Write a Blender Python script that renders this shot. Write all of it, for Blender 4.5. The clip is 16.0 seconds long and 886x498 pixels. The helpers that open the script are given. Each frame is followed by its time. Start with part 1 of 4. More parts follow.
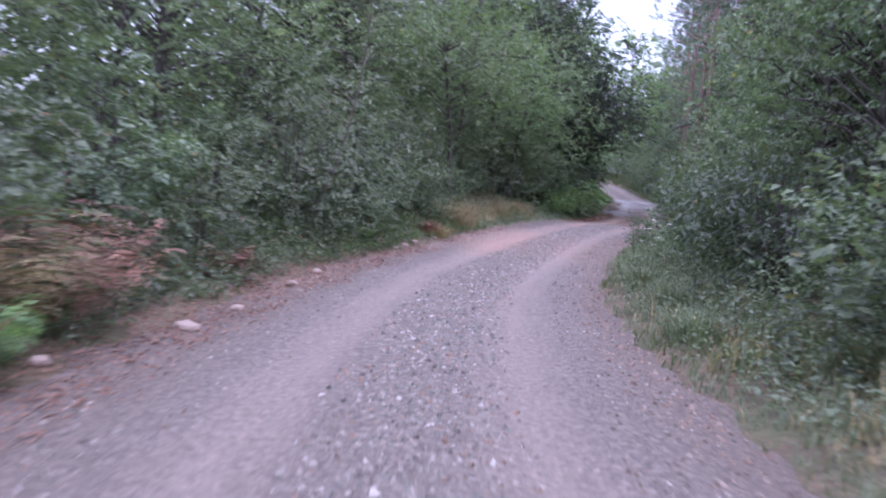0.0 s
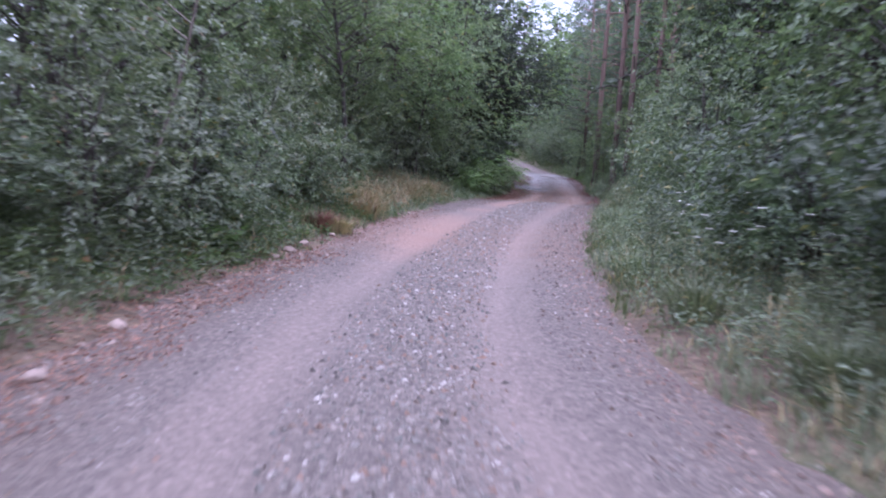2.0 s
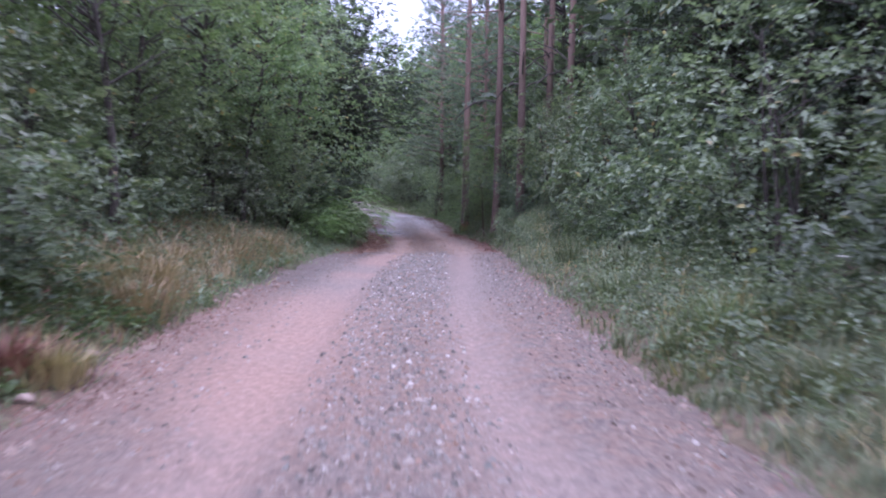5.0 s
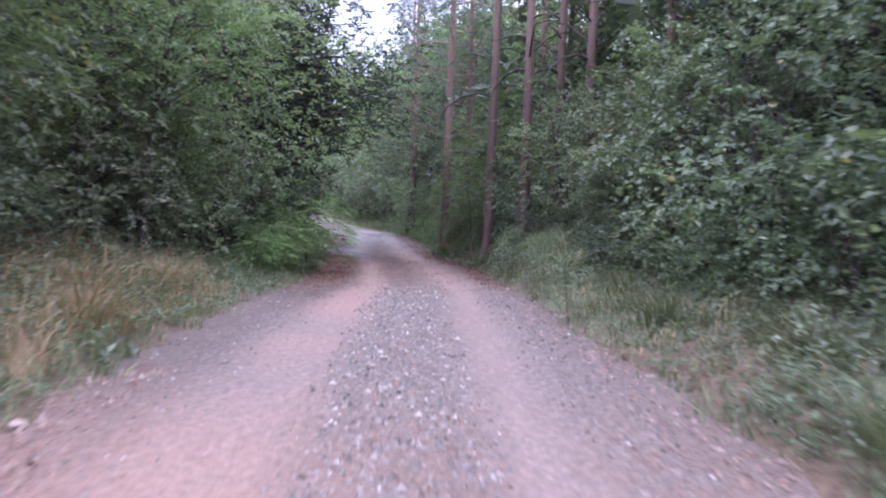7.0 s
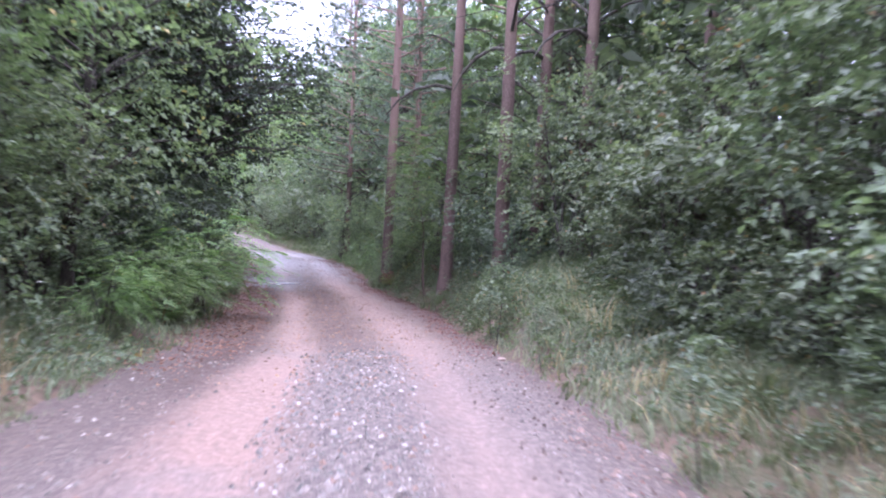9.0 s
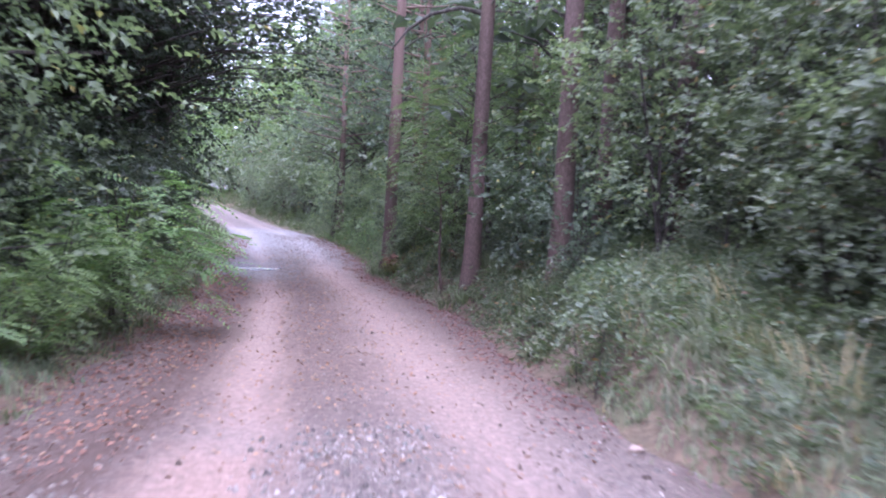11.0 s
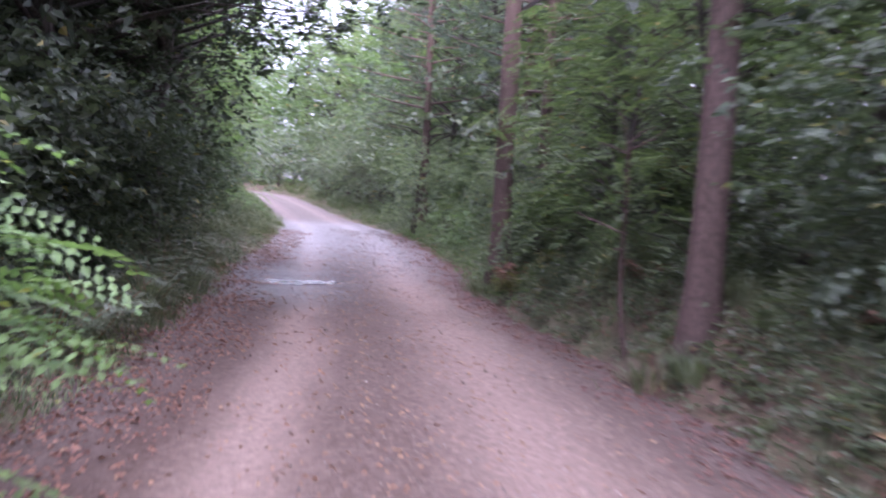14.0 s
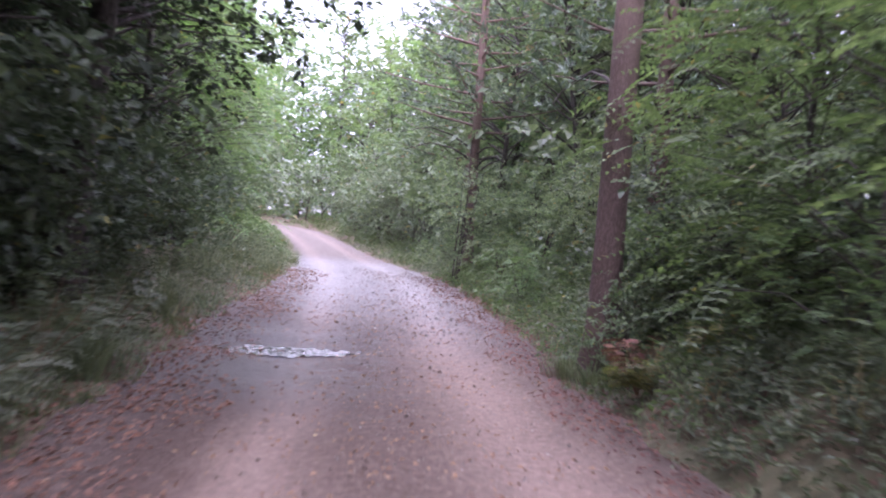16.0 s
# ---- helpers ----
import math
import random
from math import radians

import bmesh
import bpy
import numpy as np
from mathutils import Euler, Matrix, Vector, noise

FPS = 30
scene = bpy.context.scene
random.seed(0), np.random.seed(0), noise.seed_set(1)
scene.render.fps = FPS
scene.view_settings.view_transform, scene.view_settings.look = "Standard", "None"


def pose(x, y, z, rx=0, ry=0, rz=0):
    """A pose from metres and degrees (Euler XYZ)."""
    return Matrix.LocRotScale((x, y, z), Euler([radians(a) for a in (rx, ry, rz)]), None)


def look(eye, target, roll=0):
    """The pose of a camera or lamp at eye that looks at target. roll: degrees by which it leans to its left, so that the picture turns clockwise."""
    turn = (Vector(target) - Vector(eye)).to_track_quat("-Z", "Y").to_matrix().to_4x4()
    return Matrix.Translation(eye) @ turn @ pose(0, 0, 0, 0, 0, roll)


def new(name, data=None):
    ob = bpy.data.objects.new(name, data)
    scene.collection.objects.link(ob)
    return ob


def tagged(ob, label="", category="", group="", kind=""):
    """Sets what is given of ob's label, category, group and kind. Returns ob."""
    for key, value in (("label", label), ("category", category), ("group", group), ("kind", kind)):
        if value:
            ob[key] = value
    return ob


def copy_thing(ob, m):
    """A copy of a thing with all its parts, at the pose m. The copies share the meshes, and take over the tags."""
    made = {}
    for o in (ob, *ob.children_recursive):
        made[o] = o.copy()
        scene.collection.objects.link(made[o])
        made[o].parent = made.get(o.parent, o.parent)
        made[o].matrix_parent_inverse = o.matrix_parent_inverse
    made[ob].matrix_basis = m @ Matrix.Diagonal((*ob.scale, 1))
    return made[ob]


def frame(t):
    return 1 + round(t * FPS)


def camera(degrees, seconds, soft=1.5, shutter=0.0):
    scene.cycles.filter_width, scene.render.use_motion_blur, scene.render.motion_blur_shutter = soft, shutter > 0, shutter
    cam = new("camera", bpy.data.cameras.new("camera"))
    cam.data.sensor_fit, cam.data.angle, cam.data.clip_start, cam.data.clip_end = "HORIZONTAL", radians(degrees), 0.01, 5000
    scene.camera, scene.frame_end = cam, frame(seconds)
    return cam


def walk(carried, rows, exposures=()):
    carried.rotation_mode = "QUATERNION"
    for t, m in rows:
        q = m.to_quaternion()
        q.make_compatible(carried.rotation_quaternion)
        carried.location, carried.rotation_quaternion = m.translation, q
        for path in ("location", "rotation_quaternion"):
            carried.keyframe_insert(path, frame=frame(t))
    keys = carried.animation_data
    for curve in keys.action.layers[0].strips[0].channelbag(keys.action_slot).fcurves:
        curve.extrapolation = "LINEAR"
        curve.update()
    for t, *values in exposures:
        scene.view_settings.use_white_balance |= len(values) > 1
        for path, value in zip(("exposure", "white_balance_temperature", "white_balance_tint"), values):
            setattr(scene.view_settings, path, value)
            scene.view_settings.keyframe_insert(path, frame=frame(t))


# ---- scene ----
cam = camera(52.3, 16.0, soft=2.0, shutter=0.9)
METRES, EYE, TILT, LEAN, TURN = 41.4, 1.2, 0.0, 0.0, 0.0
ROWS = [
    (0.0, 0.0, 0.0, 0.0, 0.48, -5.21, -5.32),
    (0.5, -0.0024, 0.0325, -0.0012, -1.51, -5.55, -4.87),
    (1.0, -0.0041, 0.0675, -0.0026, -4.04, -5.34, -4.45),
    (1.5, -0.0046, 0.0995, -0.0038, -5.59, -5.66, -3.85),
    (2.0, -0.0044, 0.1346, -0.0053, -6.63, -6.02, -3.37),
    (2.5, -0.0035, 0.1668, -0.0064, -7.66, -6.29, -2.81),
    (3.0, -0.0021, 0.2009, -0.0075, -9.17, -5.14, -2.2),
    (3.5, 0.0001, 0.2324, -0.008, -11.78, -3.94, -1.91),
    (4.0, 0.0042, 0.2676, -0.0088, -13.64, -2.7, -0.39),
    (4.5, 0.0078, 0.3, -0.0093, -15.85, -3.09, -0.45),
    (7.0, 0.0434, 0.4673, -0.0094, -19.78, -1.96, -2.09),
    (7.5, 0.0516, 0.4975, -0.0085, -20.28, -0.98, -2.67),
    (8.0, 0.0605, 0.5302, -0.0078, -22.19, -0.14, -3.21),
    (8.5, 0.0698, 0.5604, -0.0072, -23.7, -0.13, -2.92),
    (11.0, 0.1146, 0.6976, -0.0066, -24.58, -2.04, -3.03),
    (11.5, 0.1232, 0.7236, -0.0066, -23.38, -1.51, -3.29),
    (12.0, 0.1328, 0.7519, -0.0069, -21.81, -1.1, -3.06),
    (12.5, 0.1413, 0.7791, -0.0078, -22.66, -1.61, -2.98),
    (13.0, 0.1504, 0.8079, -0.0085, -22.89, -2.46, -3.26),
    (13.5, 0.1586, 0.8342, -0.0093, -22.26, -2.93, -3.1),
    (14.0, 0.1671, 0.8628, -0.0103, -19.48, -2.66, -3.16),
    (14.5, 0.1741, 0.8894, -0.0109, -17.35, -1.72, -3.73),
    (15.0, 0.1815, 0.9181, -0.0113, -16.51, -1.27, -4.79),
    (15.5, 0.1885, 0.9446, -0.0116, -16.76, -0.61, -5.4),
    (16.0, 0.1957, 0.9727, -0.0119, -17.49, -0.24, -4.86),
]
EXPOSURE = [(0.0, 1.25, 5150, 35), (4.5, 1.38, 5170, 37), (7.0, 1.7, 5300, 36), (8.5, 2.2, 5350, 36), (11.0, 2.3, 5200, 39), (13.5, 2.2, 5420, 42), (16.0, 2.35, 5600, 41)]
walk(cam, [(t, pose(0, 0, EYE, TILT, LEAN, TURN) @ pose(METRES * x, METRES * y, METRES * z, 90 + pitch, roll, yaw)) for t, x, y, z, yaw, pitch, roll in ROWS], EXPOSURE)

# ---- light ----
sun_data = bpy.data.lights.new("sun", "SUN")
sun_data.energy, sun_data.angle, sun_data.color = 2.6, radians(150), (1.0, 0.98, 0.96)
sun = new("sun", sun_data)
sun.matrix_world = look((0, 0, 40), (0, 7, 0))

world = bpy.data.worlds.new("overcast_sky")
scene.world = world
world.use_nodes = True
wn, wl = world.node_tree.nodes, world.node_tree.links
wn.clear()
sky = wn.new("ShaderNodeTexSky")
sky.sky_type, sky.sun_disc = "NISHITA", False
sky.sun_elevation, sky.sun_rotation = radians(80), radians(180)
sky.dust_density, sky.air_density = 3.0, 1.0
hsv = wn.new("ShaderNodeHueSaturation")
hsv.inputs["Saturation"].default_value = 0.25
back = wn.new("ShaderNodeBackground")
back.inputs["Strength"].default_value = 0.15
out = wn.new("ShaderNodeOutputWorld")
wl.new(sky.outputs[0], hsv.inputs["Color"])
wl.new(hsv.outputs[0], back.inputs["Color"])
wl.new(back.outputs[0], out.inputs["Surface"])


# ---- materials ----
def graph(name):
    mat = bpy.data.materials.new(name)
    mat.use_nodes = True
    nt = mat.node_tree
    nt.nodes.clear()
    return mat, nt


def node(nt, kind, **inputs):
    n = nt.nodes.new(kind)
    for k, v in inputs.items():
        n.inputs[k.replace("_", " ")].default_value = v
    return n


def ramp(nt, source, *stops):
    r = nt.nodes.new("ShaderNodeValToRGB")
    els = r.color_ramp.elements
    while len(els) < len(stops):
        els.new(0.5)
    for e, (p, c) in zip(els, stops):
        e.position, e.color = p, (*c, 1) if len(c) == 3 else c
    nt.links.new(source, r.inputs[0])
    return r.outputs[0]


def mix(nt, fac, a, b, mode="MIX"):
    m = nt.nodes.new("ShaderNodeMix")
    m.data_type, m.blend_type = "RGBA", mode
    for sock, v in ((m.inputs[0], fac), (m.inputs[6], a), (m.inputs[7], b)):
        if isinstance(v, (int, float)):
            sock.default_value = v
        elif isinstance(v, tuple):
            sock.default_value = (*v, 1)
        else:
            nt.links.new(v, sock)
    return m.outputs[2]


def maths(nt, op, a, b=0.0, c=0.0):
    m = nt.nodes.new("ShaderNodeMath")
    m.operation = op
    for i, v in enumerate((a, b, c)):
        if isinstance(v, (int, float)):
            m.inputs[i].default_value = v
        else:
            nt.links.new(v, m.inputs[i])
    return m.outputs[0]


def span(nt, value, a, b):
    """0 below a, 1 above b, smooth between."""
    m = nt.nodes.new("ShaderNodeMapRange")
    m.interpolation_type = "SMOOTHSTEP"
    m.inputs["From Min"].default_value, m.inputs["From Max"].default_value = a, b
    nt.links.new(value, m.inputs["Value"])
    return m.outputs[0]


def noise_tex(nt, coord, scale, detail=4.0, rough=0.6):
    n = node(nt, "ShaderNodeTexNoise", Scale=scale, Detail=detail, Roughness=rough)
    nt.links.new(coord, n.inputs["Vector"])
    return n.outputs[0]


def finish(nt, colour, rough, bump=None, strength=0.4, distance=0.02, spec=0.3):
    b = node(nt, "ShaderNodeBsdfPrincipled")
    b.inputs["Specular IOR Level"].default_value = spec
    for sock, v in ((b.inputs["Base Color"], colour), (b.inputs["Roughness"], rough)):
        if isinstance(v, (int, float)):
            sock.default_value = v
        elif isinstance(v, tuple):
            sock.default_value = (*v, 1)
        else:
            nt.links.new(v, sock)
    if bump is not None:
        bp = node(nt, "ShaderNodeBump", Strength=strength, Distance=distance)
        nt.links.new(bump, bp.inputs["Height"])
        nt.links.new(bp.outputs[0], b.inputs["Normal"])
    o = nt.nodes.new("ShaderNodeOutputMaterial")
    nt.links.new(b.outputs[0], o.inputs["Surface"])
    return b, o


def leaf_material(name, dark, mid, light, odd=None, rough=0.45, through_part=0.4, spec=0.4):
    """Leaves: each leaf its own shade, each plant its own cast, light passing through."""
    mat, nt = graph(name)
    geo = nt.nodes.new("ShaderNodeNewGeometry")
    info = nt.nodes.new("ShaderNodeObjectInfo")
    stops = [(0.0, dark), (0.45, mid), (0.93, light)]
    if odd:
        stops += [(0.985, light), (0.99, odd)]
    c = ramp(nt, geo.outputs["Random Per Island"], *stops)
    hs = node(nt, "ShaderNodeHueSaturation")
    nt.links.new(maths(nt, "MULTIPLY_ADD", info.outputs["Random"], 0.045, 0.48), hs.inputs["Hue"])
    nt.links.new(maths(nt, "MULTIPLY_ADD", info.outputs["Random"], 0.5, 0.75), hs.inputs["Value"])
    hs.inputs["Saturation"].default_value = 0.9
    nt.links.new(c, hs.inputs["Color"])
    co = nt.nodes.new("ShaderNodeTexCoord")
    patch = noise_tex(nt, co.outputs["Object"], 1.6, 2.0)
    col = mix(nt, span(nt, patch, 0.4, 0.7), hs.outputs[0], mix(nt, 0.5, hs.outputs[0], light))
    b = node(nt, "ShaderNodeBsdfPrincipled")
    b.inputs["Roughness"].default_value, b.inputs["Specular IOR Level"].default_value = rough, spec
    nt.links.new(col, b.inputs["Base Color"])
    tr = nt.nodes.new("ShaderNodeBsdfTranslucent")
    nt.links.new(mix(nt, 1.0, col, (1.0, 1.15, 0.62), "MULTIPLY"), tr.inputs["Color"])
    ms = nt.nodes.new("ShaderNodeMixShader")
    ms.inputs[0].default_value = through_part
    nt.links.new(b.outputs[0], ms.inputs[1])
    nt.links.new(tr.outputs[0], ms.inputs[2])
    o = nt.nodes.new("ShaderNodeOutputMaterial")
    nt.links.new(ms.outputs[0], o.inputs["Surface"])
    return mat


LEAF_OAK = leaf_material("leaf_oak", (0.067, 0.093, 0.055), (0.106, 0.144, 0.082), (0.175, 0.221, 0.122), (0.3, 0.24, 0.06))
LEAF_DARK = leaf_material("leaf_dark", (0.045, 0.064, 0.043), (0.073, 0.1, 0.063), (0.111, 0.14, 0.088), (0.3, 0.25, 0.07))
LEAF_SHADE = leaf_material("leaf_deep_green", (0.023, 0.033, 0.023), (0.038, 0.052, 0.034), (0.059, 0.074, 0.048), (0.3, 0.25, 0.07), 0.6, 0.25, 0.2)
LEAF_SHRUB = leaf_material("leaf_shrub", (0.081, 0.11, 0.068), (0.122, 0.161, 0.097), (0.191, 0.234, 0.138), (0.28, 0.15, 0.06), 0.45, 0.4, 0.5)
LEAF_BRIGHT = leaf_material("leaf_bright", (0.087, 0.144, 0.052), (0.134, 0.211, 0.07), (0.204, 0.301, 0.102), (0.35, 0.3, 0.06), 0.5, 0.4)
LEAF_ASH = leaf_material("leaf_ash", (0.08, 0.12, 0.058), (0.118, 0.172, 0.079), (0.18, 0.242, 0.11), (0.3, 0.2, 0.06), 0.5, 0.5)
LEAF_LIGHT = leaf_material("leaf_light_green", (0.105, 0.138, 0.082), (0.15, 0.194, 0.112), (0.225, 0.275, 0.158), (0.3, 0.2, 0.06), 0.45, 0.5, 0.5)
LEAF_GREY = leaf_material("leaf_grey_green", (0.093, 0.115, 0.073), (0.138, 0.168, 0.105), (0.222, 0.257, 0.172), (0.25, 0.16, 0.08), 0.45, 0.4, 0.5)
LEAF_YELLOW = leaf_material("leaf_yellowing", (0.11, 0.125, 0.04), (0.18, 0.175, 0.055), (0.3, 0.26, 0.08), (0.3, 0.12, 0.05), 0.5, 0.4)
NEEDLE = leaf_material("pine_needle", (0.051, 0.079, 0.051), (0.083, 0.123, 0.078), (0.128, 0.173, 0.112), None, 0.5, 0.15)
GRASS_GREEN = leaf_material("grass_green", (0.078, 0.104, 0.053), (0.129, 0.159, 0.084), (0.214, 0.235, 0.136), (0.34, 0.27, 0.12), 0.6, 0.3)
GRASS_DRY = leaf_material("grass_dry", (0.15, 0.115, 0.055), (0.28, 0.205, 0.1), (0.42, 0.315, 0.18), (0.1, 0.13, 0.05), 0.7, 0.3)
LITTER = leaf_material("dead_leaf", (0.1, 0.044, 0.03), (0.2, 0.09, 0.06), (0.32, 0.16, 0.105), (0.37, 0.25, 0.16), 0.75, 0.1)


def bark_material(name, dark, light, scale, stretch=0.25, upper=None):
    mat, nt = graph(name)
    co = nt.nodes.new("ShaderNodeTexCoord")
    mp = node(nt, "ShaderNodeMapping")
    mp.inputs["Scale"].default_value = (1, 1, stretch)
    nt.links.new(co.outputs["Object"], mp.inputs[0])
    vo = node(nt, "ShaderNodeTexVoronoi", Scale=scale)
    vo.feature = "DISTANCE_TO_EDGE"
    bend = node(nt, "ShaderNodeTexNoise", Scale=scale * 0.8, Detail=3.0)
    nt.links.new(mp.outputs[0], bend.inputs["Vector"])
    warp = nt.nodes.new("ShaderNodeVectorMath")
    warp.operation = "MULTIPLY_ADD"
    warp.inputs[1].default_value = (2.2 / scale, 2.2 / scale, 2.2 / scale)
    nt.links.new(bend.outputs["Color"], warp.inputs[0])
    nt.links.new(mp.outputs[0], warp.inputs[2])
    nt.links.new(warp.outputs[0], vo.inputs["Vector"])
    plates = span(nt, vo.outputs["Distance"], 0.02, 0.22)
    fine = noise_tex(nt, mp.outputs[0], scale * 3, 5.0)
    big = noise_tex(nt, co.outputs["Object"], 0.9, 2.0)
    col = mix(nt, plates, dark, light)
    col = mix(nt, maths(nt, "MULTIPLY", fine, 0.6), col, mix(nt, 0.5, dark, light))
    col = mix(nt, span(nt, big, 0.45, 0.7), col, mix(nt, 1.0, col, (0.75, 0.85, 0.7), "MULTIPLY"))
    if upper:
        # thin flaking bark higher up the stem, its height differing from tree to tree
        sep = nt.nodes.new("ShaderNodeSeparateXYZ")
        nt.links.new(co.outputs["Object"], sep.inputs[0])
        rise = maths(nt, "ADD", sep.outputs[2], maths(nt, "MULTIPLY", big, 2.0))
        col = mix(nt, maths(nt, "MULTIPLY", span(nt, rise, 3.5, 7.0), 0.85), col, mix(nt, fine, upper[0], upper[1]))
    h = maths(nt, "ADD", plates, maths(nt, "MULTIPLY", fine, 0.5))
    finish(nt, col, 0.85, h, 0.25, 0.012)
    return mat


BARK_PINE = bark_material("pine_bark", (0.066, 0.045, 0.038), (0.135, 0.094, 0.081), 34.0, 0.3, ((0.15, 0.098, 0.08), (0.3, 0.205, 0.172)))
BARK = bark_material("bark_grey_brown", (0.03, 0.025, 0.022), (0.1, 0.085, 0.075), 16.0)
BARK_PALE = bark_material("bark_pale", (0.08, 0.065, 0.055), (0.2, 0.17, 0.145), 18.0)
TWIG_DRY, _nt = graph("dry_twig")
_co = _nt.nodes.new("ShaderNodeTexCoord")
finish(_nt, ramp(_nt, noise_tex(_nt, _co.outputs["Object"], 6.0), (0.3, (0.14, 0.085, 0.05)), (0.7, (0.3, 0.19, 0.11))), 0.8)


def road_material():
    """Gravel track: two pale worn wheel tracks, grey loose gravel between, damp earth further on. UV is metres across and along."""
    mat, nt = graph("gravel_track")
    uv = nt.nodes.new("ShaderNodeUVMap")
    sep = nt.nodes.new("ShaderNodeSeparateXYZ")
    nt.links.new(uv.outputs[0], sep.inputs[0])
    across, along = sep.outputs[0], sep.outputs[1]
    big = noise_tex(nt, uv.outputs[0], 0.7, 4.0)
    mid = noise_tex(nt, uv.outputs[0], 5.0, 5.0, 0.7)
    fine = noise_tex(nt, uv.outputs[0], 45.0, 4.0, 0.7)
    vo = node(nt, "ShaderNodeTexVoronoi", Scale=32.0, Randomness=1.0)
    nt.links.new(uv.outputs[0], vo.inputs["Vector"])
    vo2 = node(nt, "ShaderNodeTexVoronoi", Scale=75.0, Randomness=1.0)
    nt.links.new(uv.outputs[0], vo2.inputs["Vector"])
    # distance from the middle of the wheel track, wavering
    drift = maths(nt, "MULTIPLY_ADD", span(nt, along, 20.0, 30.0), -0.22, 0.12)
    drift = maths(nt, "ADD", drift, maths(nt, "MULTIPLY", span(nt, along, 33.0, 38.0), 0.16))
    across_raw = across
    across = maths(nt, "ADD", across, drift)
    side = maths(nt, "ABSOLUTE", maths(nt, "ADD", across, maths(nt, "MULTIPLY_ADD", big, 0.3, -0.15)))
    off = maths(nt, "ABSOLUTE", maths(nt, "SUBTRACT", side, 0.74))
    off = maths(nt, "ADD", off, maths(nt, "MULTIPLY_ADD", mid, 0.3, -0.15))
    lane = node(nt, "ShaderNodeMapping")
    lane.inputs["Scale"].default_value = (7.0, 0.5, 1.0)
    nt.links.new(uv.outputs[0], lane.inputs[0])
    streak = noise_tex(nt, lane.outputs[0], 1.0, 4.0, 0.65)
    grain = noise_tex(nt, uv.outputs[0], 17.0, 6.0, 0.8)
    off = maths(nt, "ADD", off, maths(nt, "MULTIPLY_ADD", streak, 0.5, -0.25))
    off = maths(nt, "ADD", off, maths(nt, "MULTIPLY_ADD", grain, 0.3, -0.15))
    worn = maths(nt, "MULTIPLY", span(nt, along, 17.0, 21.0), maths(nt, "SUBTRACT", 1.0, span(nt, along, 31.0, 35.0)))
    worn = maths(nt, "MULTIPLY", worn, maths(nt, "SUBTRACT", 1.0, span(nt, across, -0.95, -0.45)))
    off = maths(nt, "SUBTRACT", off, maths(nt, "MULTIPLY", worn, 0.26))
    track = maths(nt, "SUBTRACT", 1.0, span(nt, off, -0.02, 0.52))
    edge = span(nt, maths(nt, "ADD", maths(nt, "ABSOLUTE", across_raw), maths(nt, "MULTIPLY_ADD", mid, 0.5, -0.25)), 1.1, 1.8)
    stone = ramp(nt, vo.outputs["Color"], (0.0, (0.09, 0.078, 0.069)), (0.4, (0.2, 0.176, 0.158)), (0.75, (0.33, 0.286, 0.257)), (1.0, (0.6, 0.53, 0.48)))
    grit = ramp(nt, vo2.outputs["Color"], (0.0, (0.14, 0.121, 0.108)), (0.6, (0.28, 0.244, 0.219)), (1.0, (0.46, 0.402, 0.362)))
    loose = mix(nt, 0.5, stone, grit)
    # rusty stones strewn between the tracks before the crest
    rust = maths(nt, "MULTIPLY", span(nt, along, 15.5, 19.0), maths(nt, "SUBTRACT", 1.0, span(nt, along, 22.0, 26.0)))
    rust = maths(nt, "MULTIPLY", rust, maths(nt, "MULTIPLY", span(nt, mid, 0.35, 0.65), 0.55))
    loose = mix(nt, rust, loose, mix(nt, fine, (0.3, 0.165, 0.105), (0.46, 0.29, 0.2)))
    dust = mix(nt, fine, (0.4, 0.325, 0.28), (0.52, 0.435, 0.385))
    dust = mix(nt, 0.42, dust, mix(nt, 0.35, grit, stone))
    # reddish subsoil shows in the left track over one stretch
    red = maths(nt, "MULTIPLY", span(nt, along, 14.5, 20.0), maths(nt, "SUBTRACT", 1.0, span(nt, along, 33.0, 40.0)))
    red = maths(nt, "MULTIPLY", red, maths(nt, "SUBTRACT", 1.0, span(nt, across, -0.6, 1.6)))
    red = maths(nt, "MULTIPLY", red, maths(nt, "MULTIPLY_ADD", maths(nt, "MULTIPLY", span(nt, along, 21.0, 24.0), maths(nt, "SUBTRACT", 1.0, span(nt, along, 25.0, 29.0))), -0.55, 1.0))
    dust = mix(nt, maths(nt, "MULTIPLY", maths(nt, "MULTIPLY", red, 0.8), span(nt, big, 0.25, 0.55)), dust, mix(nt, fine, (0.47, 0.305, 0.235), (0.6, 0.42, 0.338)))
    earth = mix(nt, mid, (0.14, 0.105, 0.085), (0.27, 0.21, 0.175))
    earth = mix(nt, 0.35, earth, grit)
    col = mix(nt, maths(nt, "MULTIPLY", track, maths(nt, "MULTIPLY_ADD", mid, 0.5, 0.52)), loose, dust)
    # browner earth track from the crest on
    worn_along = maths(nt, "ADD", along, maths(nt, "MULTIPLY_ADD", mid, 6.0, -3.0))
    brown = maths(nt, "MULTIPLY", span(nt, along, 31.0, 37.0), maths(nt, "SUBTRACT", 1.0, span(nt, worn_along, 46.5, 55.0)))
    right = span(nt, across, -0.3, 0.3)
    broad = maths(nt, "MULTIPLY", maths(nt, "SUBTRACT", 1.0, span(nt, off, 0.05, 0.85)), 0.9)
    both = maths(nt, "ADD", maths(nt, "MULTIPLY", track, maths(nt, "SUBTRACT", 1.0, right)), maths(nt, "MULTIPLY", broad, right))
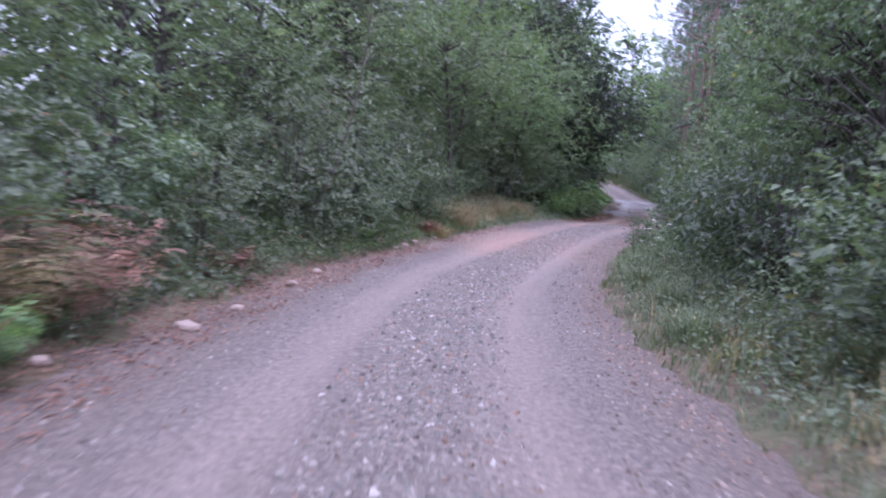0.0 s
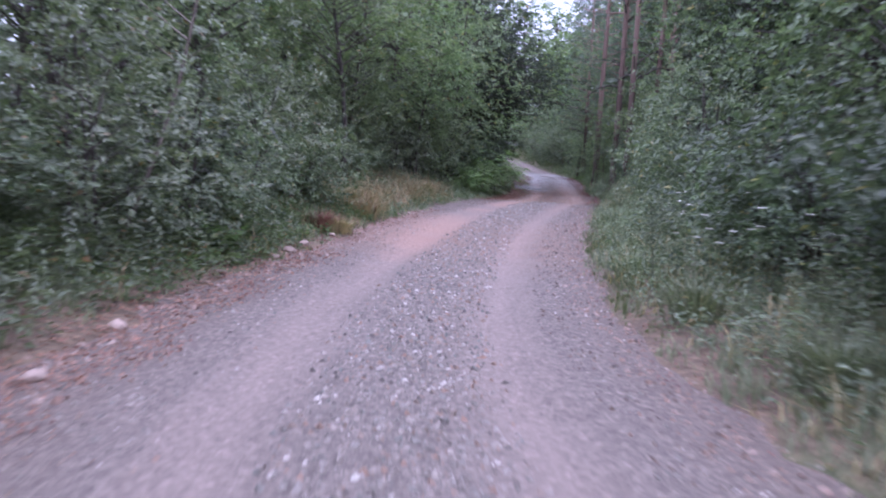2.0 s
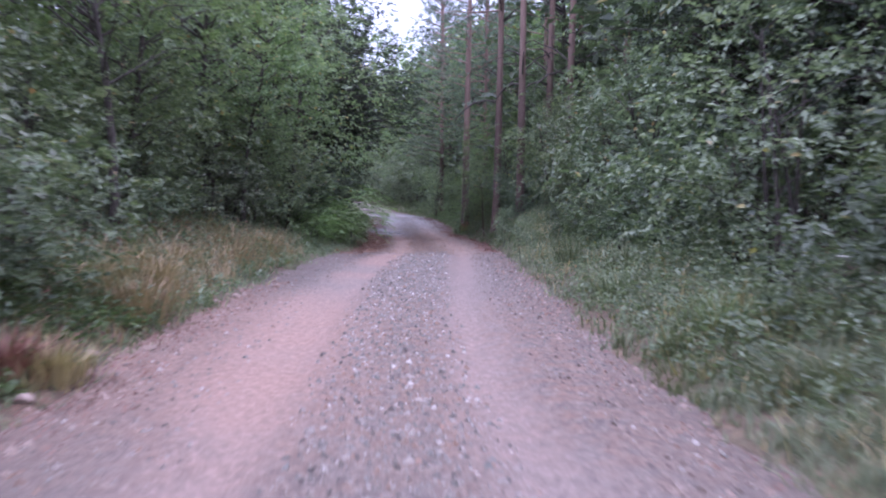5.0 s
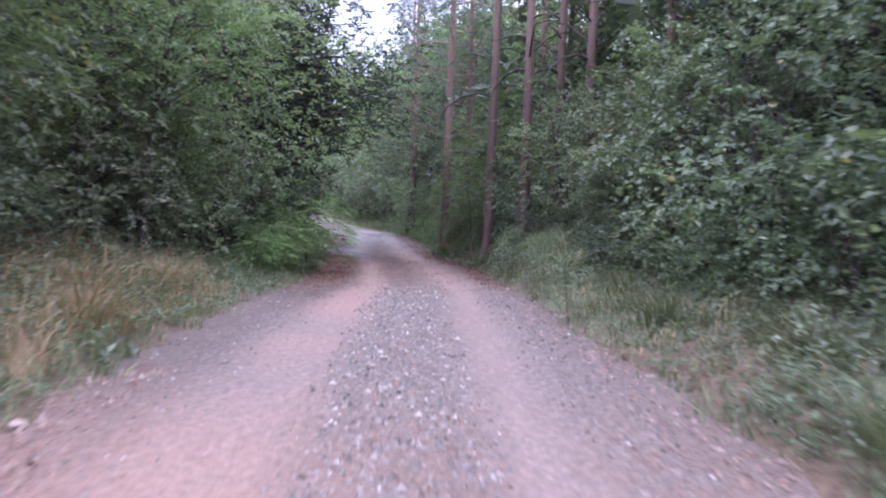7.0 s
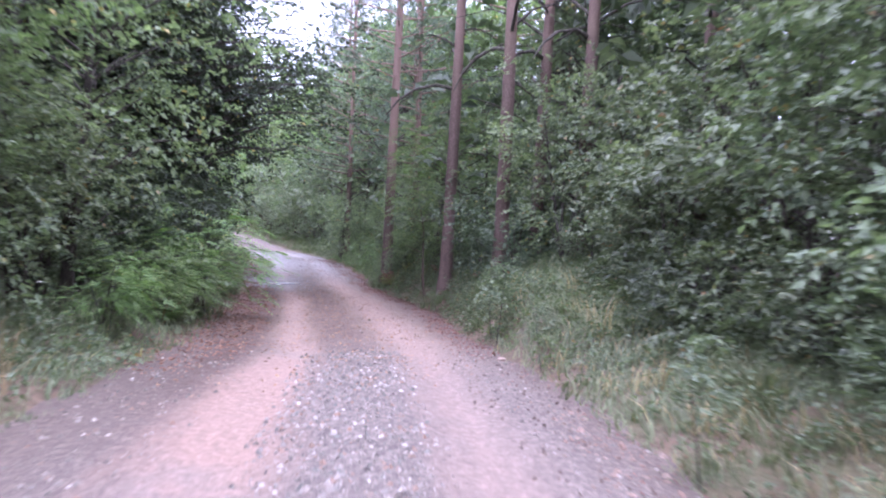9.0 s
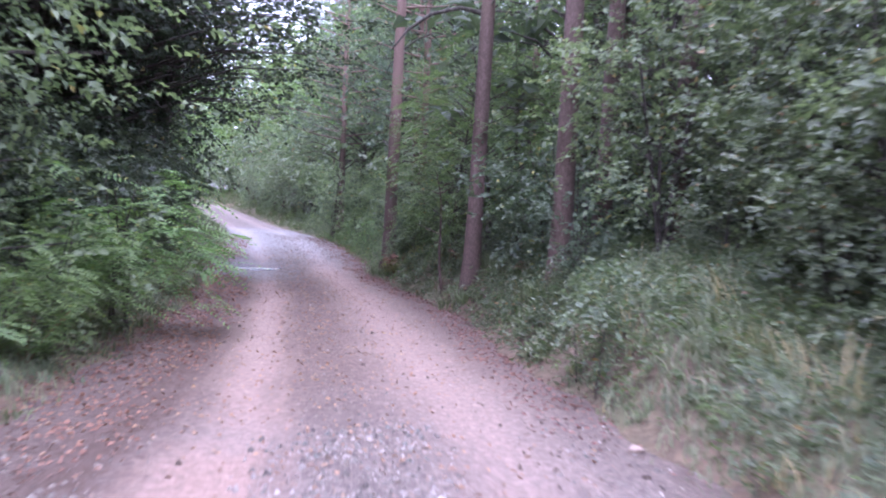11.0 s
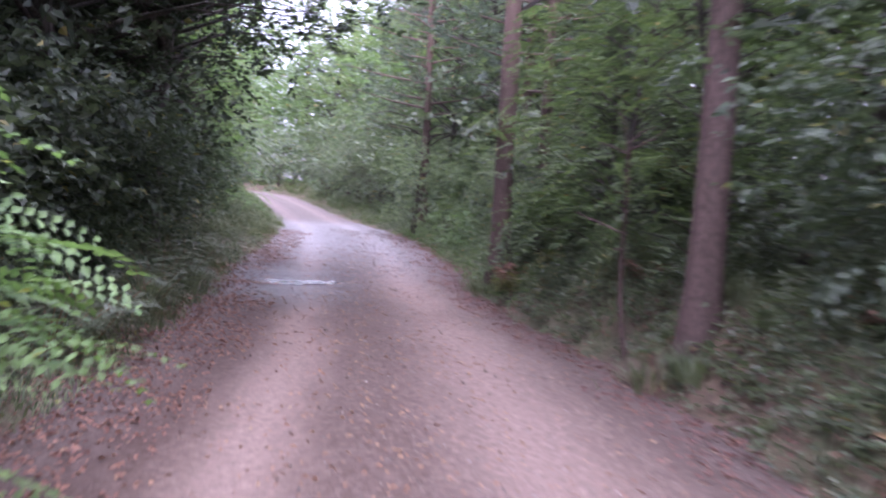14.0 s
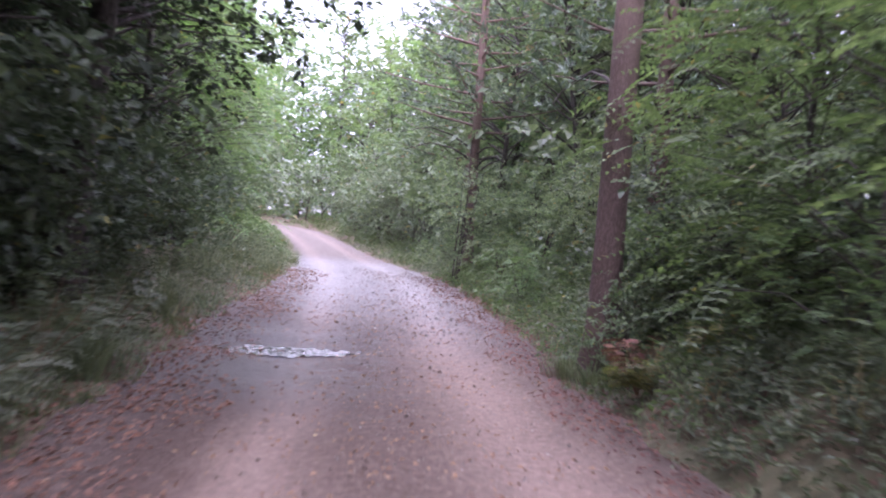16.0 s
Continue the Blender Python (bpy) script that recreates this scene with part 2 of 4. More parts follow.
    brown_col = mix(nt, both, mix(nt, mid, (0.125, 0.076, 0.053), (0.29, 0.19, 0.138)), mix(nt, streak, (0.44, 0.315, 0.245), (0.64, 0.495, 0.408)))
    brown_col = mix(nt, maths(nt, "MULTIPLY_ADD", track, -0.15, 0.3), brown_col, stone)
    col = mix(nt, maths(nt, "MULTIPLY", brown, 0.9), col, brown_col)
    # damp leaf mould along the left side under the oaks
    mould = maths(nt, "MULTIPLY", span(nt, along, 27.0, 33.0), maths(nt, "SUBTRACT", 1.0, span(nt, along, 52.0, 56.0)))
    rim = maths(nt, "MULTIPLY", mould, span(nt, maths(nt, "ADD", across, maths(nt, "MULTIPLY_ADD", mid, 0.6, -0.3)), 1.35, 1.75))
    mould = maths(nt, "MULTIPLY", mould, maths(nt, "SUBTRACT", 1.0, span(nt, maths(nt, "ADD", across, maths(nt, "MULTIPLY_ADD", mid, 0.6, -0.3)), -1.45, -0.95)))
    mould = maths(nt, "MAXIMUM", mould, rim)
    col = mix(nt, maths(nt, "MULTIPLY", mould, 0.8), col, mix(nt, fine, (0.078, 0.047, 0.035), (0.17, 0.106, 0.078)))
    col = mix(nt, maths(nt, "MULTIPLY", edge, 0.75), col, earth)
    spill = maths(nt, "MULTIPLY", span(nt, along, 17.0, 20.0), maths(nt, "SUBTRACT", 1.0, span(nt, along, 22.0, 26.0)))
    spill = maths(nt, "MULTIPLY", spill, maths(nt, "SUBTRACT", 1.0, span(nt, maths(nt, "ADD", across, maths(nt, "MULTIPLY_ADD", mid, 0.8, -0.4)), -0.75, 0.25)))
    col = mix(nt, maths(nt, "MULTIPLY", spill, maths(nt, "MULTIPLY_ADD", streak, 0.85, 0.05)), col, mix(nt, fine, (0.43, 0.275, 0.208), (0.58, 0.4, 0.322)))
    wet = maths(nt, "MULTIPLY", span(nt, along, 45.0, 47.6), maths(nt, "SUBTRACT", 1.0, span(nt, along, 49.5, 52.0)))
    wet = maths(nt, "MULTIPLY", wet, span(nt, maths(nt, "SUBTRACT", mid, maths(nt, "MULTIPLY", across, 0.3)), 0.3, 0.8))
    col = mix(nt, maths(nt, "MULTIPLY", wet, 0.75), col, (0.075, 0.06, 0.05))
    damp = maths(nt, "MULTIPLY", span(nt, worn_along, 47.5, 56.0), maths(nt, "SUBTRACT", 1.0, span(nt, along, 64.0, 72.0)))
    col = mix(nt, maths(nt, "MULTIPLY", damp, 0.6), col, mix(nt, maths(nt, "MULTIPLY", track, 0.8), ramp(nt, vo.outputs["Color"], (0.0, (0.1, 0.1, 0.105)), (0.6, (0.24, 0.24, 0.25)), (1.0, (0.5, 0.5, 0.51))), (0.42, 0.42, 0.44)))
    rough = maths(nt, "SUBTRACT", 0.92, maths(nt, "MULTIPLY", maths(nt, "MAXIMUM", wet, maths(nt, "MULTIPLY", damp, 0.8)), 0.5))
    h = maths(nt, "MULTIPLY", maths(nt, "SUBTRACT", 1.0, vo.outputs["Distance"]), maths(nt, "MULTIPLY_ADD", track, -0.75, 1.0))
    h = maths(nt, "ADD", h, maths(nt, "MULTIPLY", grain, 1.2))
    speck = ramp(nt, grain, (0.3, (0.3, 0.29, 0.29)), (0.5, (0.54, 0.51, 0.505)), (0.72, (0.9, 0.85, 0.84)))
    col = mix(nt, 1.0, col, speck, "MULTIPLY")
    finish(nt, col, rough, h, 0.6, 0.025, 0.35)
    return mat


ROAD = road_material()


def ground_material():
    mat, nt = graph("forest_floor")
    co = nt.nodes.new("ShaderNodeTexCoord")
    a = noise_tex(nt, co.outputs["Object"], 0.6, 4.0)
    b = noise_tex(nt, co.outputs["Object"], 9.0, 5.0, 0.7)
    vo = node(nt, "ShaderNodeTexVoronoi", Scale=14.0)
    nt.links.new(co.outputs["Object"], vo.inputs["Vector"])
    soil = mix(nt, b, (0.052, 0.041, 0.03), (0.125, 0.094, 0.066))
    leaf = ramp(nt, vo.outputs["Color"], (0.0, (0.06, 0.042, 0.03)), (0.6, (0.14, 0.095, 0.062)), (1.0, (0.24, 0.165, 0.105)))
    col = mix(nt, 0.5, soil, leaf)
    col = mix(nt, maths(nt, "MULTIPLY", span(nt, a, 0.45, 0.65), 0.6), col, mix(nt, b, (0.04, 0.06, 0.025), (0.08, 0.1, 0.04)))
    finish(nt, col, 0.9, maths(nt, "ADD", b, vo.outputs["Distance"]), 0.6, 0.04)
    return mat


GROUND = ground_material()


def stone_material(name, *cols):
    mat, nt = graph(name)
    geo = nt.nodes.new("ShaderNodeNewGeometry")
    co = nt.nodes.new("ShaderNodeTexCoord")
    n = noise_tex(nt, co.outputs["Object"], 30.0, 4.0)
    c = ramp(nt, geo.outputs["Random Per Island"], *[(i / (len(cols) - 1), k) for i, k in enumerate(cols)])
    c = mix(nt, maths(nt, "MULTIPLY", n, 0.4), c, mix(nt, 0.5, c, (0.2, 0.16, 0.13)))
    finish(nt, c, 0.85, n, 0.4, 0.01)
    return mat


PEBBLE = stone_material("gravel_stone", (0.085, 0.076, 0.07), (0.145, 0.13, 0.118), (0.2, 0.178, 0.162), (0.25, 0.155, 0.115), (0.135, 0.14, 0.13), (0.24, 0.213, 0.195), (0.31, 0.27, 0.24), (0.2, 0.18, 0.165), (0.46, 0.42, 0.39))
CLOD = stone_material("earth_clod", (0.06, 0.045, 0.036), (0.12, 0.09, 0.07), (0.16, 0.12, 0.1))
ROCK = stone_material("pale_rock", (0.19, 0.125, 0.098), (0.27, 0.185, 0.15), (0.33, 0.255, 0.22))

WATER, _nt = graph("puddle_water")
_co = _nt.nodes.new("ShaderNodeTexCoord")
finish(_nt, (0.035, 0.03, 0.026), 0.03, noise_tex(_nt, _co.outputs["Object"], 22.0, 3.0), 0.7, 0.03, 0.8)
PETAL, _nt = graph("white_petal")
_co = _nt.nodes.new("ShaderNodeTexCoord")
finish(_nt, ramp(_nt, noise_tex(_nt, _co.outputs["Object"], 40.0), (0.3, (0.6, 0.6, 0.52)), (0.7, (0.85, 0.85, 0.8))), 0.7)

# ---- plan of the track ----
CENTRE = [(-.1, -30), (-.05, -8), (0, 0), (-.05, 5.5), (.05, 8), (.45, 12.7), (.95, 15), (1.7, 18.3), (2.9, 22.8), (4.5, 28), (5.1, 29.8),
          (6.3, 33.2), (6.85, 34.9), (7.4, 36.7), (8.4, 40.3), (9, 42.5), (9.5, 44.6), (10.1, 47.7), (11.2, 53), (12.2, 58), (13.1, 64),
          (13.8, 70), (14.9, 80), (15.6, 88), (16.1, 96), (15.4, 104), (12.5, 112), (7, 120)]
LEVEL = [(-30, 0.5), (-6, 0.12), (0, 0), (2.8, -.1), (5.5, -.21), (8.3, -.3), (11, -.36), (14, -.388), (19.3, -.389), (22, -.32), (25, -.29), (29, -.273),
         (31, -.285), (33.4, -.35), (36, -.43), (40, -.49), (45, -.49), (48.5, -.47), (52.8, -.27), (57, -.09), (70, .03), (80, .33), (89, .65), (100, 1.05), (120, 1.6), (160, 2.5)]
CX, CY = np.array(CENTRE).T
LY, LZ = np.array(LEVEL).T
_fine = np.arange(-30, 120.1, 0.5)
_sx = np.interp(_fine, CY, CX)
_sx = np.convolve(np.pad(_sx, 4, "edge"), np.ones(9) / 9, "valid")
_sz = np.interp(np.arange(-30, 160.1, 0.5), LY, LZ)
_sz = np.convolve(np.pad(_sz, 2, "edge"), np.ones(5) / 5, "valid")


def mid_x(y):
    return np.interp(y, _fine, _sx)


def road_z(y):
    return np.interp(y, np.arange(-30, 160.1, 0.5), _sz)


def wave(x, y, s=1.0):
    """A smooth uneven field between about -1 and 1."""
    x, y = np.asarray(x) * s, np.asarray(y) * s
    return 0.4 * np.sin(1.3 * x + 2.1 * y + 0.5) + 0.3 * np.sin(-2.7 * x + 1.4 * y + 2.1) + 0.2 * np.sin(4.9 * x + 3.3 * y) + 0.15 * np.sin(7.7 * y - 6.1 * x + 1.0)


PUDDLE_Z = float(road_z(49.35)) - 0.075


def half_left(y):
    return np.interp(y, [-30, 0, 10, 18, 25, 40, 50, 56, 64, 75, 120], [2.1, 2.15, 2.05, 1.95, 1.85, 1.95, 2.0, 1.6, 1.35, 1.25, 1.3])


def half_right(y):
    return np.interp(y, [-30, 0, 12, 20, 30, 36, 40, 42.5, 44.5, 52, 60, 72, 120], [1.95, 1.9, 1.66, 1.66, 1.75, 1.7, 1.95, 1.95, 1.65, 1.65, 1.45, 1.3, 1.3])


def smooth(a, b, v):
    k = np.clip((v - a) / (b - a), 0, 1)
    return k * k * (3 - 2 * k)


def lateral(x, y):
    e = 0.6
    slope = (mid_x(y + e) - mid_x(y - e)) / (2 * e)
    return (x - mid_x(y)) / np.sqrt(1 + slope ** 2)


def rut_shift(y):
    """The wheel tracks waver across the track."""
    return np.interp(y, [-30, 20, 30, 34, 38, 120], [-0.12, -0.12, 0.1, 0.1, -0.06, -0.06])


def road_height(x, y):
    o = lateral(x, y)
    z = road_z(y)
    z = z - 0.035 * np.exp(-((np.abs(o - rut_shift(y)) - 0.74) / 0.26) ** 2) + 0.014 * wave(x, y, 1.3) + 0.006 * wave(x + 0.3 * y, y, 2.3)
    k = np.exp(-(((o + 1.0) / 0.95) ** 2 + ((y - 49.35) / 0.62) ** 2) ** 2)
    k = np.clip(k * (1 + 0.18 * wave(x, y, 4.0)), 0, 1)
    return z * (1 - k) + PUDDLE_Z * k


def ground_height(x, y):
    x, y = np.asarray(x, float), np.asarray(y, float)
    o = lateral(x, y)
    half = np.where(o < 0, half_left(y), half_right(y)) + 0.16 * wave(x, y, 2.2)
    d = np.abs(o) - half
    z = road_z(y) - 0.1 + 0.13 * smooth(-0.3, 0.25, d) + 0.26 * smooth(0.1, 1.8, d) + 0.05 * np.clip(d - 1.5, 0, 30)
    bank = smooth(31, 35, y) * (1 - smooth(44, 50, y)) * np.where(o > 0, 1.0, 0.0)
    z = z + 0.6 * bank * smooth(-0.1, 0.75, d)
    # roots lift the ground round the pine at the track's edge
    z = z + 0.24 * np.exp(-((x - 10.95) ** 2 + (y - 41.3) ** 2) / 0.3) * smooth(-0.25, 0.1, d)
    return z + 0.035 * wave(x, y, 1.1) * smooth(-0.2, 0.6, d)


def spot(y, off):
    """The place off metres to the right of the track's middle at y along it."""
    e = 0.6
    slope = float(mid_x(y + e) - mid_x(y - e)) / (2 * e)
    k = math.sqrt(1 + slope * slope)
    px, py = float(mid_x(y)) + off / k, y - off * slope / k
    return px, py, float(ground_height(px, py))


# ---- building helpers ----
def mesh_of(name, verts, faces, mat, smooth_shade=False):
    me = bpy.data.meshes.new(name)
    me.from_pydata(np.asarray(verts).tolist(), [], [list(f) for f in faces] if not isinstance(faces, np.ndarray) else faces.tolist())
    me.materials.append(mat)
    if smooth_shade:
        me.polygons.foreach_set("use_smooth", np.ones(len(me.polygons), bool))
    me.update()
    return me


def part(name, me, parent, label=""):
    ob = new(name, me)
    ob.parent = parent
    return tagged(ob, label)


def unit(v):
    return v / np.maximum(np.linalg.norm(v, axis=-1, keepdims=True), 1e-9)


def leaf_blades(base, axis, normal, length, width, fold=0.13, droop=0.14):
    """Folded pointed leaves, two triangles each."""
    n = len(base)
    side = unit(np.cross(axis, normal))
    nor = np.cross(side, axis)
    L, W = np.reshape(length, (-1, 1)) * np.ones((n, 1)), np.reshape(width, (-1, 1)) * np.ones((n, 1))
    v = np.empty((n, 4, 3))
    v[:, 0] = base
    v[:, 1] = base + axis * L * 0.45 + side * W * 0.5 + nor * W * fold
    v[:, 2] = base + axis * L - nor * L * droop
    v[:, 3] = base + axis * L * 0.45 - side * W * 0.5 + nor * W * fold
    k = np.arange(n)[:, None] * 4
    f = np.concatenate([k + [0, 1, 2], k + [0, 2, 3]], 1).reshape(-1, 3)
    return v.reshape(-1, 3), f


def tubes(paths, sides=6):
    """Tapered tubes through (points, radii)."""
    V, Fc, base = [], [], 0
    ang = np.linspace(0, 2 * np.pi, sides, endpoint=False)
    for pts, rad in paths:
        pts = np.asarray(pts, float)
        t = unit(np.gradient(pts, axis=0))
        ref = np.where(np.abs(t[:, 2:3]) > 0.9, [[1.0, 0, 0]], [[0, 0, 1.0]])
        a = unit(np.cross(t, ref))
        b = np.cross(t, a)
        ring = pts[:, None] + (a[:, None] * np.cos(ang)[None, :, None] + b[:, None] * np.sin(ang)[None, :, None]) * np.reshape(rad, (-1, 1, 1))
        V.append(ring.reshape(-1, 3))
        m = len(pts)
        for i in range(m - 1):
            for j in range(sides):
                k = (j + 1) % sides
                Fc.append((base + i * sides + j, base + i * sides + k, base + (i + 1) * sides + k, base + (i + 1) * sides + j))
        base += m * sides
    return np.concatenate(V), Fc


def twig_leaves(rng, starts, dirs, per, twig, length, width):
    """Leaves alternate along twigs, facing mostly upwards."""
    n = len(starts)
    k = np.tile(np.arange(per), n)
    s, d = np.repeat(starts, per, 0), np.repeat(dirs, per, 0)
    f = (k + 0.6) / per
    side = unit(np.cross(d, [0.0, 0.0, 1.0]) + 1e-3)
    sign = np.where(k % 2 == 0, 1.0, -1.0)[:, None]
    base = s + d * (f * twig)[:, None] - np.array([0, 0, 1.0]) * (0.12 * twig * f ** 2)[:, None] + rng.normal(0, 0.015, (n * per, 3))
    axis = unit(d * 0.55 + side * sign * 0.8 + [0, 0, -0.15] + rng.normal(0, 0.3, (n * per, 3)))
    normal = unit(np.array([0, 0, 0.9]) + d * 0.35 + rng.normal(0, 0.42, (n * per, 3)))
    size = rng.uniform(0.65, 1.2, n * per)
    return leaf_blades(base, axis, normal, length * size, width * size)


def fronds(rng, starts, dirs, pairs, rachis, length, width):
    """Feather-like compound leaves: leaflets in pairs on a drooping stalk."""
    n = len(starts)
    up = unit(np.array([0, 0, 1.0]) + rng.normal(0, 0.25, (n, 3)))
    side = unit(np.cross(dirs, up))
    P, A, N, S = [], [], [], []
    R = rachis * rng.uniform(0.7, 1.2, n)[:, None]
    for j in range(pairs):
        f = 0.18 + 0.8 * j / (pairs - 1)
        p = starts + dirs * R * f - np.array([0, 0, 1.0]) * R * 0.35 * f * f
        for sg in (1, -1):
            P.append(p)
            A.append(unit(dirs * 0.3 + side * sg + [0, 0, -0.12] + rng.normal(0, 0.08, (n, 3))))
            N.append(unit(up + rng.normal(0, 0.15, (n, 3))))
            S.append(np.full(n, 1.0 - 0.5 * abs(f - 0.45)))
    S = np.concatenate(S)
    return leaf_blades(np.concatenate(P), np.concatenate(A), np.concatenate(N), length * S, width * S, 0.08, 0.05)


def clumps_in(rng, n, centre, radii, inner=0.5, low=-1.0):
    """Clump centres spread through the outer part of a rounded uneven crown."""
    u = unit(rng.normal(0, 1, (n * 3, 3)))
    u = u[u[:, 2] > low][:n]
    bulge = 1 + 0.28 * np.sin(3 * np.arctan2(u[:, 1], u[:, 0]) + rng.uniform(0, 6)) * np.cos(2.5 * u[:, 2] + rng.uniform(0, 6))
    r = (inner + (1 - inner) * rng.random(len(u)) ** 0.7) * bulge
    return np.asarray(centre) + u * np.asarray(radii) * r[:, None], u


def plant(name, seed, height, centre_z, radii, clumps, twigs, per, leaf, leaf_mat, bark, label, category, group,
          trunk_r=0.06, stems=1, spread=0.32, twig=0.38, low=-0.9, inner=0.45, feather=0, wide=0.6):
    """A broadleaved tree or shrub: trunk or stems, limbs to every clump, a crown of leaves on twigs."""
    rng = np.random.default_rng(seed)
    root = tagged(new(name), label, category, group)
    C, U = clumps_in(rng, clumps, (0, 0, centre_z), radii, inner, low)
    C[:, 2] = np.maximum(C[:, 2], 0.18)
    trunk, tops = [], []
    for s in range(stems):
        lean = rng.normal(0, 0.08, 2) * height + (rng.normal(0, 0.22, 2) * radii[0] if stems > 1 else 0)
        h = np.linspace(0, 1, 8)
        start = rng.normal(0, 0.12, 2) if stems > 1 else np.zeros(2)
        pts = np.stack([start[0] + lean[0] * h ** 1.5 + 0.05 * height * 0.2 * np.sin(5 * h + s), start[1] + lean[1] * h ** 1.5 + 0.04 * height * 0.2 * np.sin(4 * h + 2 + s), -0.12 + (height * 0.86 + 0.12) * h], 1)
        r = trunk_r * (1 - 0.85 * h) * (1 + 0.5 * np.exp(-h * 18))
        trunk.append((pts, r))
        tops.append(pts)
    for one in trunk:
        v, f = tubes([one], 9 if stems == 1 else 6)
        part("trunk" if stems == 1 else "stem", mesh_of("trunk", v, f, bark, True), root)
    limbs = []
    for i, c in enumerate(C):
        pts = tops[i % stems]
        zz = max(0.05, c[2] - 0.35 * np.hypot(c[0], c[1]) - 0.1)
        a = np.array([np.interp(zz, pts[:, 2], pts[:, k]) for k in range(3)])
        b = a * 0.45 + c * 0.55 + [0, 0, 0.12 * np.linalg.norm(c - a)]
        limbs.append((np.array([a, (a + b) / 2 + rng.normal(0, 0.03, 3), b, c]), trunk_r * np.array([0.28, 0.2, 0.14, 0.05])))
    main = 5 if stems == 1 else 0
    for one in limbs[:main]:
        v, f = tubes([one], 6)
        part("limb", mesh_of("limb", v, f, bark, True), root)
    v, f = tubes(limbs[main:], 4)
    tagged(part("branchwork", mesh_of("branchwork", v, f, bark, True), root), kind="stuff")
    S = np.repeat(C, twigs, 0) + rng.normal(0, spread, (len(C) * twigs, 3)) * [1, 1, 0.75]
    D = unit(np.repeat(U, twigs, 0) * [0.8, 0.8, 0.3] + rng.normal(0, 0.55, S.shape) + [0, 0, 0.12])
    S[:, 2] = np.maximum(S[:, 2], 0.06)
    if feather:
        v, f = fronds(rng, S, unit(D * [1, 1, 0.45]), feather, twig, leaf, leaf * 0.46)
    else:
        v, f = twig_leaves(rng, S, D, per, twig, leaf, leaf * wide)
    part("crown", mesh_of("crown", v, f, leaf_mat), root)
    return root


PLACED = set()


def put(proto, x, y, z, turn=0.0, scale=1.0, lean=0.0, squash=1.0):
    """Stands the model, or a copy of it, at a place."""
    m = pose(x, y, z, lean, lean * 0.6, turn) @ Matrix.Diagonal((scale, scale, scale * squash, 1))
    if proto.name in PLACED:
        return copy_thing(proto, m)
    PLACED.add(proto.name)
    proto.matrix_basis = m
    return proto


# ---- ground and road ----
def build_road():
    ys = np.concatenate([np.arange(-26, 0, 0.6), np.arange(0, 62, 0.16), np.arange(62, 114, 0.5)])
    os_ = np.linspace(-2.7, 2.7, 61)
    e = 0.6
    sl = (mid_x(ys + e) - mid_x(ys - e)) / (2 * e)
    k = np.sqrt(1 + sl ** 2)
    X = mid_x(ys)[:, None] + os_[None] / k[:, None]
    Y = ys[:, None] - os_[None] * (sl / k)[:, None]
    Z = road_height(X, Y)
    n, m = X.shape
    i, j = np.meshgrid(np.arange(n - 1), np.arange(m - 1), indexing="ij")
    a = (i * m + j).ravel()
    f = np.stack([a, a + 1, a + m + 1, a + m], 1)
    me = mesh_of("road", np.stack([X, Y, Z], -1).reshape(-1, 3), f, ROAD, True)
    uv = me.uv_layers.new(name="UVMap")
    loop = np.empty(len(me.loops), np.int32)
    me.loops.foreach_get("vertex_index", loop)
    flat = np.stack([np.broadcast_to(os_[None], X.shape).ravel(), np.broadcast_to(ys[:, None], X.shape).ravel()], 1)
    uv.data.foreach_set("uv", flat[loop].astype(np.float32).ravel())
    tagged(new("road", me), "rutted gravel forest track with pale wheel tracks", "road", kind="structure")


def build_ground():
    near = np.concatenate([np.linspace(-400, -14, 14), np.arange(-13, 30, 0.36), np.linspace(31, 420, 16)])
    along = np.concatenate([np.linspace(-400, -30, 12), np.arange(-29, 116, 0.6), np.linspace(118, 500, 14)])
    X, Y = np.meshgrid(near, along)
    Z = ground_height(X, np.clip(Y, -30, 150))
    far = np.maximum(np.abs(X) - 30, 0) + np.maximum(np.abs(Y - 50) - 80, 0)
    Z = np.where(far > 0, np.minimum(Z, 3.0), Z)
    n, m = X.shape
    i, j = np.meshgrid(np.arange(n - 1), np.arange(m - 1), indexing="ij")
    a = (i * m + j).ravel()
    f = np.stack([a, a + 1, a + m + 1, a + m], 1)
    tagged(new("ground", mesh_of("ground", np.stack([X, Y, Z], -1).reshape(-1, 3), f, GROUND, True)), "forest floor of earth and dead leaves", "ground", kind="structure")


build_road()
build_ground()

# ---- models of the plants ----
G1, G2, G3 = "roadside shrubs", "roadside trees", "trees deeper in the wood"
oak_a = plant("oak_tree", 1, 8.5, 4.4, (2.3, 2.3, 3.9), 74, 12, 11, 0.108, LEAF_OAK, BARK, "tall green oak with branches down to the ground", "tree", G2, 0.13, spread=0.36)
oak_b = plant("hornbeam_tree", 2, 7.0, 3.6, (2.0, 2.0, 3.3), 64, 10, 10, 0.124, LEAF_SHRUB, BARK, "leafy young hornbeam at the edge of the track", "tree", G2, 0.09, spread=0.34)
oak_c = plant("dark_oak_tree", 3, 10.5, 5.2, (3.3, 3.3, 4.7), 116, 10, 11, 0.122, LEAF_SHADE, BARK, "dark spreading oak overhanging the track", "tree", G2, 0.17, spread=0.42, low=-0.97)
oak_d = plant("field_maple_tree", 14, 7.2, 4.3, (2.1, 2.1, 2.7), 62, 12, 11, 0.1, LEAF_ASH, BARK, "field maple with a bare dark leaning trunk", "tree", G2, 0.075, spread=0.36, low=-0.62)
